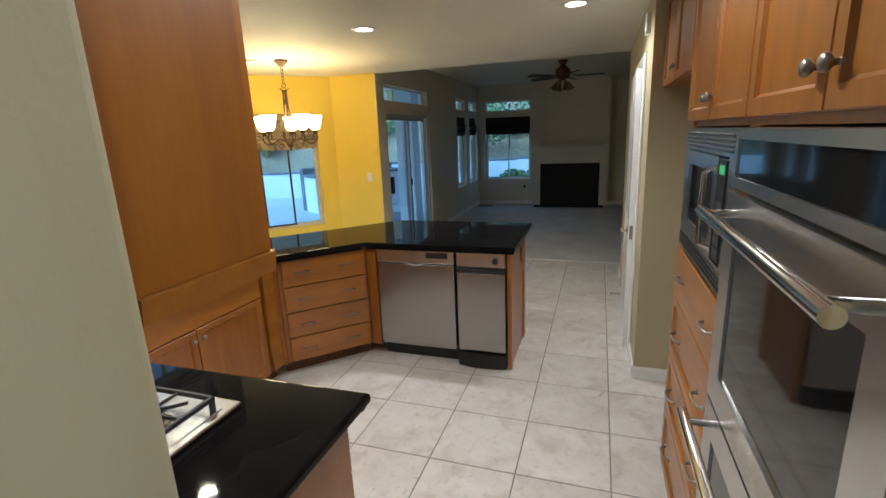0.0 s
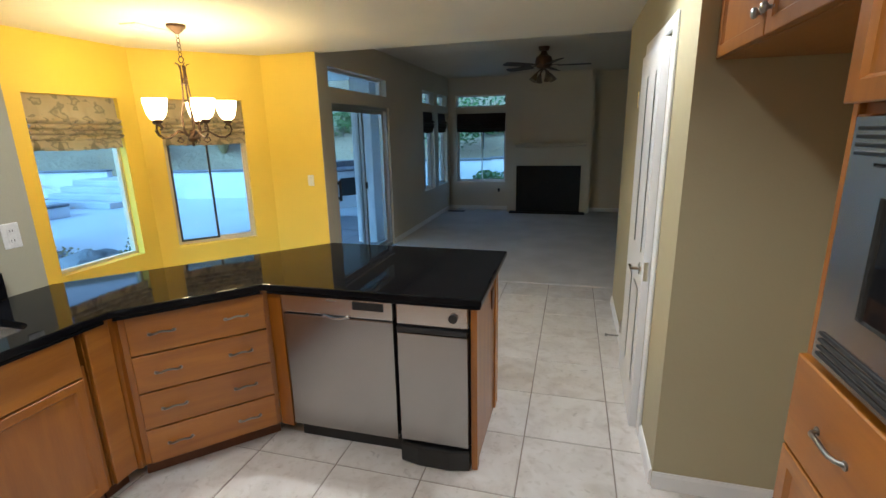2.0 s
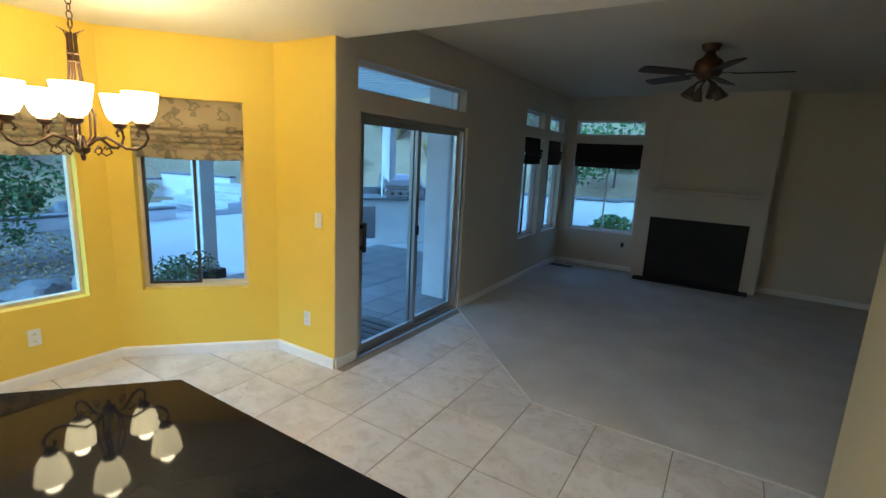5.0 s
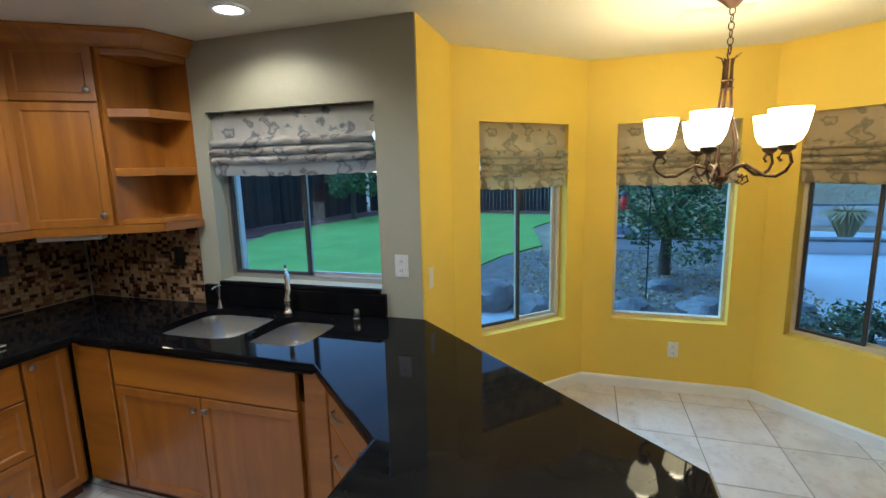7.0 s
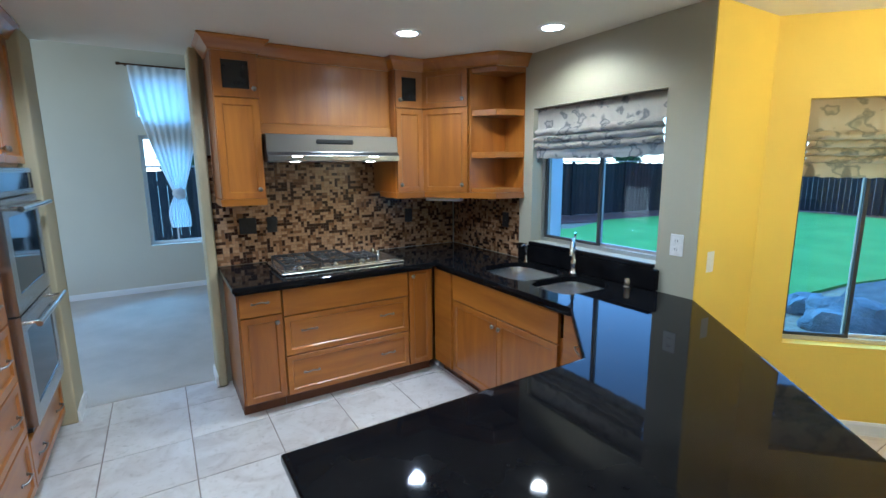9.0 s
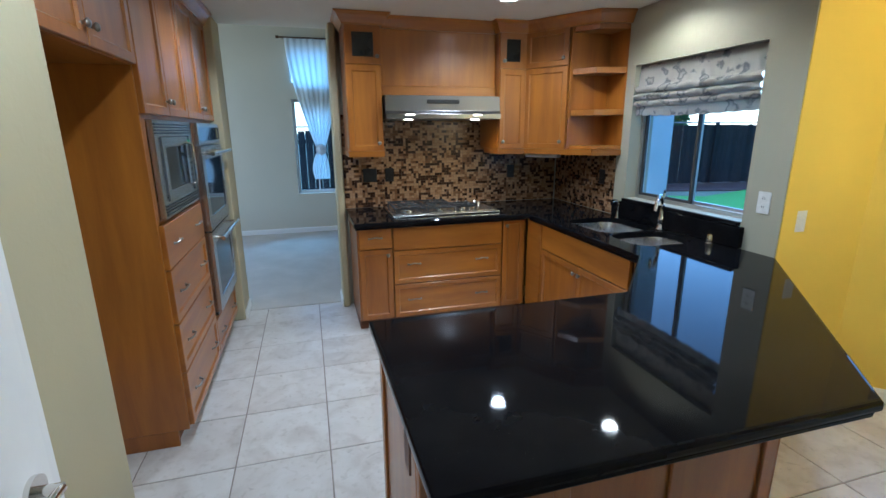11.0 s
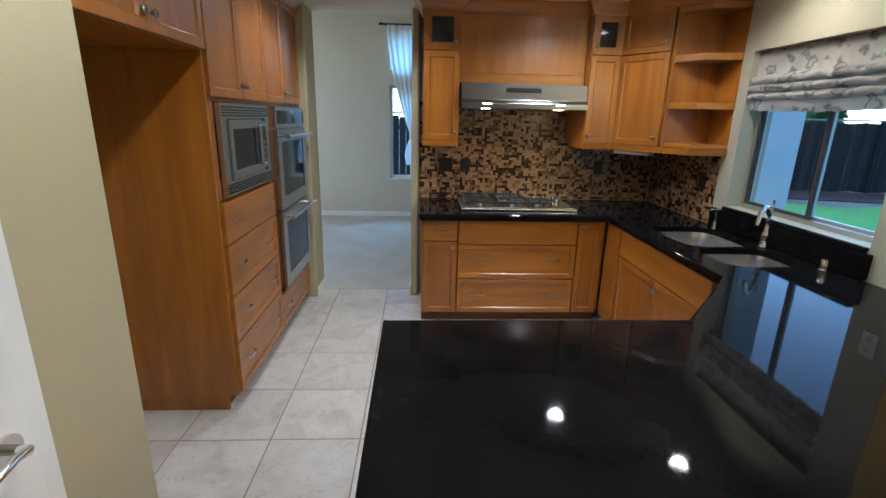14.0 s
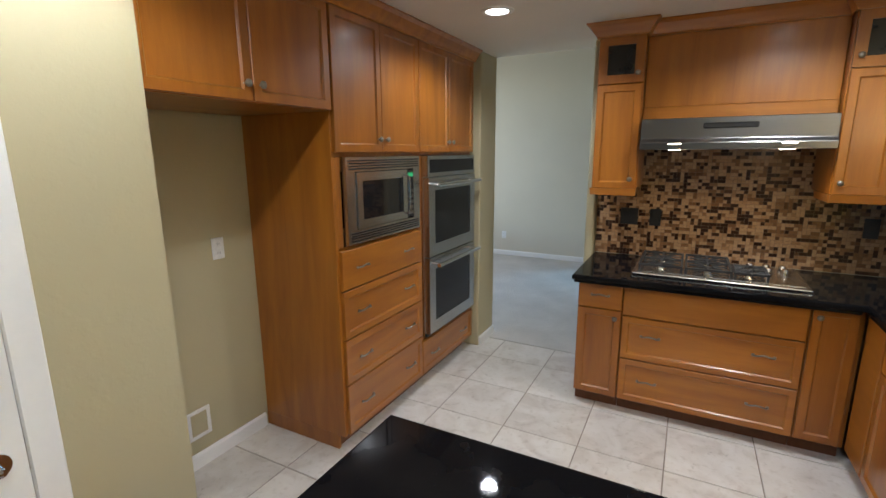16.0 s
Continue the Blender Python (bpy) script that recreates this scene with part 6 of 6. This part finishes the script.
# patio cover, posts, island, grill
pc = thing("patio_cover", "white slatted patio cover on square posts", "patio cover")
for px, py in ((-6.0, 6.72), (-6.0, 10.6)):
    p = part("post", box(px - 0.10, px + 0.10, py - 0.10, py + 0.10, GZ + 0.14, 2.55, 0.006), STUCCO, pc)
    part("post_base", box(px - 0.17, px + 0.17, py - 0.17, py + 0.17, GZ, GZ + 0.139, 0.01), CAST, p, "dark post footing")
part("column", box(-3.35, -3.02, 8.0, 8.33, GZ, 2.55, 0.01), STUCCO, pc, "thick stucco column")
part("beam", box(-6.1, -5.9, 4.6, 11.0, 2.551, 2.75), WHITE, pc)
part("beam", box(-2.79, -2.70, 4.6, 10.9, 2.551, 2.75), WHITE, pc)
slat = None
for k in range(34):
    if slat is None:
        slat = part("slat", box(-6.3, -2.7, 0, 0.15, 2.751, 2.79), WHITE, pc)
        slat.matrix_basis = pose(0, 4.6, 0)
    else:
        o = new("slat", slat.data)
        o.parent = pc
        o.matrix_basis = pose(0, 4.6 + 0.185 * k, 0)
isl = thing("barbecue_island", "pale stucco barbecue island with stone top", "outdoor counter", pose(-6.3, 9.75, GZ, 0, 0, 55))
part("body", box(0, 2.6, 0, 0.75, 0, 0.88, 0.01), STUCCO, isl)
part("top", box(-0.04, 2.64, -0.05, 0.80, 0.881, 0.93, 0.012), ROCK, isl)
part("back_ledge", box(-0.02, 2.6, 0.76, 0.95, 0.0, 1.08, 0.01), ROCK, isl)
part("access_door", box(0.15, 0.55, -0.012, -0.0005, 0.12, 0.75, 0.004), STEEL, isl)
part("access_door", box(1.75, 2.2, -0.012, -0.0005, 0.30, 0.72, 0.004), BLACK_PLASTIC, isl)
gr = thing("gas_grill", "stainless steel gas grill on island", "grill", pose(-6.3, 9.75, GZ, 0, 0, 55) @ pose(0.75, 0.06, 0.931))
part("body", box(0, 0.8, -0.03, 0.58, 0, 0.16, 0.01), BBQ_STEEL, gr)
bm = cyl(0.28, 0.0, 0.8, 0.30, 0.17, 28, axis="X")
part("hood", bm, BBQ_STEEL, gr)
part("handle", cyl(0.013, 0.08, 0.72, -0.035, 0.24, 10, axis="X"), CHROME, gr)
for k in range(4):
    part("control_knob", cyl(0.026, -0.065, -0.03, 0.14 + 0.17 * k, 0.08, 14, axis="Y"), BLACK_PLASTIC, gr)
mat_ = thing("door_mat", "dark patterned rubber door mat on patio", "door mat", pose(-2.78, 6.35, GZ + 0.016, 0, 0, 90))
part("base", box(-0.25, 0.55, 0.02, 0.55, 0, 0.012, 0.003), BLACK_PLASTIC, mat_)
for k in range(6):
    part("ridge", box(-0.20 + 0.12 * k, -0.15 + 0.12 * k, 0.06, 0.51, 0.0125, 0.018), CAST, mat_)
fd = thing("bird_feeder", "red glass bird feeder hung from shepherd hook", "bird feeder", pose(-6.9, 4.40, GZ))
part("pole", tube([(0, 0, 0), (0, 0, 1.55), (0, -0.04, 1.68), (0, -0.15, 1.75), (0, -0.27, 1.70), (0, -0.32, 1.58), (0, -0.30, 1.54)], 0.009, 8), CAST, fd)
part("hanger", tube([(0, -0.32, 1.58), (0, -0.32, 1.47)], 0.003, 6), CAST, fd)
part("bottle", lathe([(0.0, 1.27), (0.05, 1.28), (0.055, 1.33), (0.04, 1.42), (0.03, 1.45), (0.0, 1.46)], 16, (0, -0.32, 0)), RED_GLASS, fd, "red nectar bottle")
part("cap", lathe([(0.0, 1.49), (0.03, 1.48), (0.075, 1.44), (0.072, 1.435), (0.0, 1.45)], 16, (0, -0.32, 0)), CAST, fd)
part("tray", lathe([(0.0, 1.25), (0.07, 1.255), (0.075, 1.27), (0.0, 1.27)], 16, (0, -0.32, 0)), RED_GLASS, fd)
bm = bmesh.new()
lr = random.Random(5)
leaves([Vector((lr.uniform(-10.8, -6.4), lr.uniform(2.4, 6.6), GZ + 0.04)) for _ in range(2600)], 0.035, 7, bm)
tagged(part("fallen_leaves", bm, STRAW), "scattered pale fallen leaves on mulch", "leaves", kind="stuff")

# ---------------- tiles ----------------


def clip(poly, n, c):
    """Keeps the part of a polygon where n . p <= c."""
    out = []
    for i, p in enumerate(poly):
        q = poly[(i + 1) % len(poly)]
        a, b = n[0] * p[0] + n[1] * p[1] - c, n[0] * q[0] + n[1] * q[1] - c
        if a <= 0:
            out.append(p)
        if a * b < 0:
            t = a / (a - b)
            out.append((p[0] + (q[0] - p[0]) * t, p[1] + (q[1] - p[1]) * t))
    return out


PIT, X0, Y0, GAP = 0.452, -0.18, 2.045, 0.0035


def area(poly):
    return abs(sum(a[0] * b[1] - b[0] * a[1] for a, b in zip(poly, poly[1:] + poly[:1]))) / 2


full = None
for i in range(-9, 3):
    for j in range(-4, 13):
        x, y = X0 + i * PIT, Y0 + j * PIT
        sq = [(x + GAP, y + GAP), (x + PIT - GAP, y + GAP), (x + PIT - GAP, y + PIT - GAP), (x + GAP, y + PIT - GAP)]
        poly = sq
        cuts = [((0, -1), -0.335), ((1, 0), 1.14), ((-1, 0), 3.97)]
        if x < -2.53:
            cuts += [((0, -1), -2.79), ((0, 1), 5.62), ((-0.705, -0.709), 0.232), ((-0.726, 0.687), 6.146)]
        else:
            cuts += [((-1, 0), 2.56), ((0.702, 0.712), 3.575) if x < -1.2 else ((0, 1), 6.10)]
            if y > 5.4:
                cuts += [((-1, 0), 2.53)]
        if y > 3.1 and x > 0.3:
            cuts += [((1, 0), 0.44)]
        for n, c in cuts:
            if poly:
                poly = clip(poly, n, c)
        if len(poly) < 3 or area(poly) < 0.002:
            continue
        if poly == sq and full is not None:
            o = new("tile", full)
        else:
            cx, cy = sq[0][0] + PIT / 2 - GAP, sq[0][1] + PIT / 2 - GAP
            bm = prism([(a - cx, b - cy) for a, b in poly], -0.008, 0.0, 0.0015, 1)
            o = part("tile", bm, TILE)
            if poly == sq:
                full = o.data
        o.parent = FLOOR
        o.matrix_basis = pose(x + PIT / 2, y + PIT / 2, rng.uniform(-0.0004, 0.0004))

# mosaic backsplash: mixed one- and two-cell chips
CELL, TH, JOINT = 0.0225, 0.006, 0.0018
mr = random.Random(21)


def mosaic(name, m, nu, nz, near, label):
    base = tagged(part(name, box(0, nu * CELL, -0.004, -0.0008, 0, nz * CELL), MOSAIC_GROUT), label, "backsplash", kind="structure")
    base.matrix_world = m
    used = [[False] * nz for _ in range(nu)]
    shapes, far, made = {}, bmesh.new(), 0
    for i in range(nu):
        for j in range(nz):
            if used[i][j]:
                continue
            a, b = mr.choice(((1, 1), (1, 1), (1, 1), (2, 1), (2, 1), (1, 2)))
            if i + a > nu or (a == 2 and used[i + 1][j]):
                a = 1
            if j + b > nz or (b == 2 and used[i][j + 1]):
                b = 1
            for u in range(a):
                for v in range(b):
                    used[i + u][j + v] = True
            w, h = a * CELL - JOINT, b * CELL - JOINT
            dy = mr.uniform(0, 0.0012)
            if near(i, j) and made < 300:
                if (a, b) not in shapes:
                    shapes[a, b] = part("mosaic_chip", box(0, w, -TH, -0.0042, 0, h), MOSAIC, base)
                    o = shapes[a, b]
                else:
                    o = new("mosaic_chip", shapes[a, b].data)
                    o.parent = base
                o.matrix_basis = pose(i * CELL + JOINT / 2, -dy, j * CELL + JOINT / 2)
                made += 1
            else:
                x, z = i * CELL + JOINT / 2, j * CELL + JOINT / 2
                v = [far.verts.new(c) for c in ((x, -0.0042, z), (x + w, -0.0042, z), (x + w, -0.0042, z + h), (x, -0.0042, z + h), (x, -TH - dy, z), (x + w, -TH - dy, z), (x + w, -TH - dy, z + h), (x, -TH - dy, z + h))]
                for f in ((4, 5, 6, 7), (0, 1, 5, 4), (1, 2, 6, 5), (2, 3, 7, 6), (3, 0, 4, 7)):
                    far.faces.new([v[k] for k in f])
    o = part("mosaic_field", far, MOSAIC_FAR, base)
    tagged(o, kind="stuff")


mosaic("backsplash_stove", pose(-0.470, STOVE_Y, CT + 0.0015, 0, 0, 180), 92, 36, lambda i, j: 18 <= i < 42 and 6 <= j < 25, "brown and tan glass-and-stone mosaic backsplash behind cooktop")
mosaic("backsplash_sink", pose(SINK_X, STOVE_Y + 0.008, CT + 0.0015, 0, 0, 90), 42, 22, lambda i, j: i >= 26, "brown and tan mosaic backsplash beside sink window")
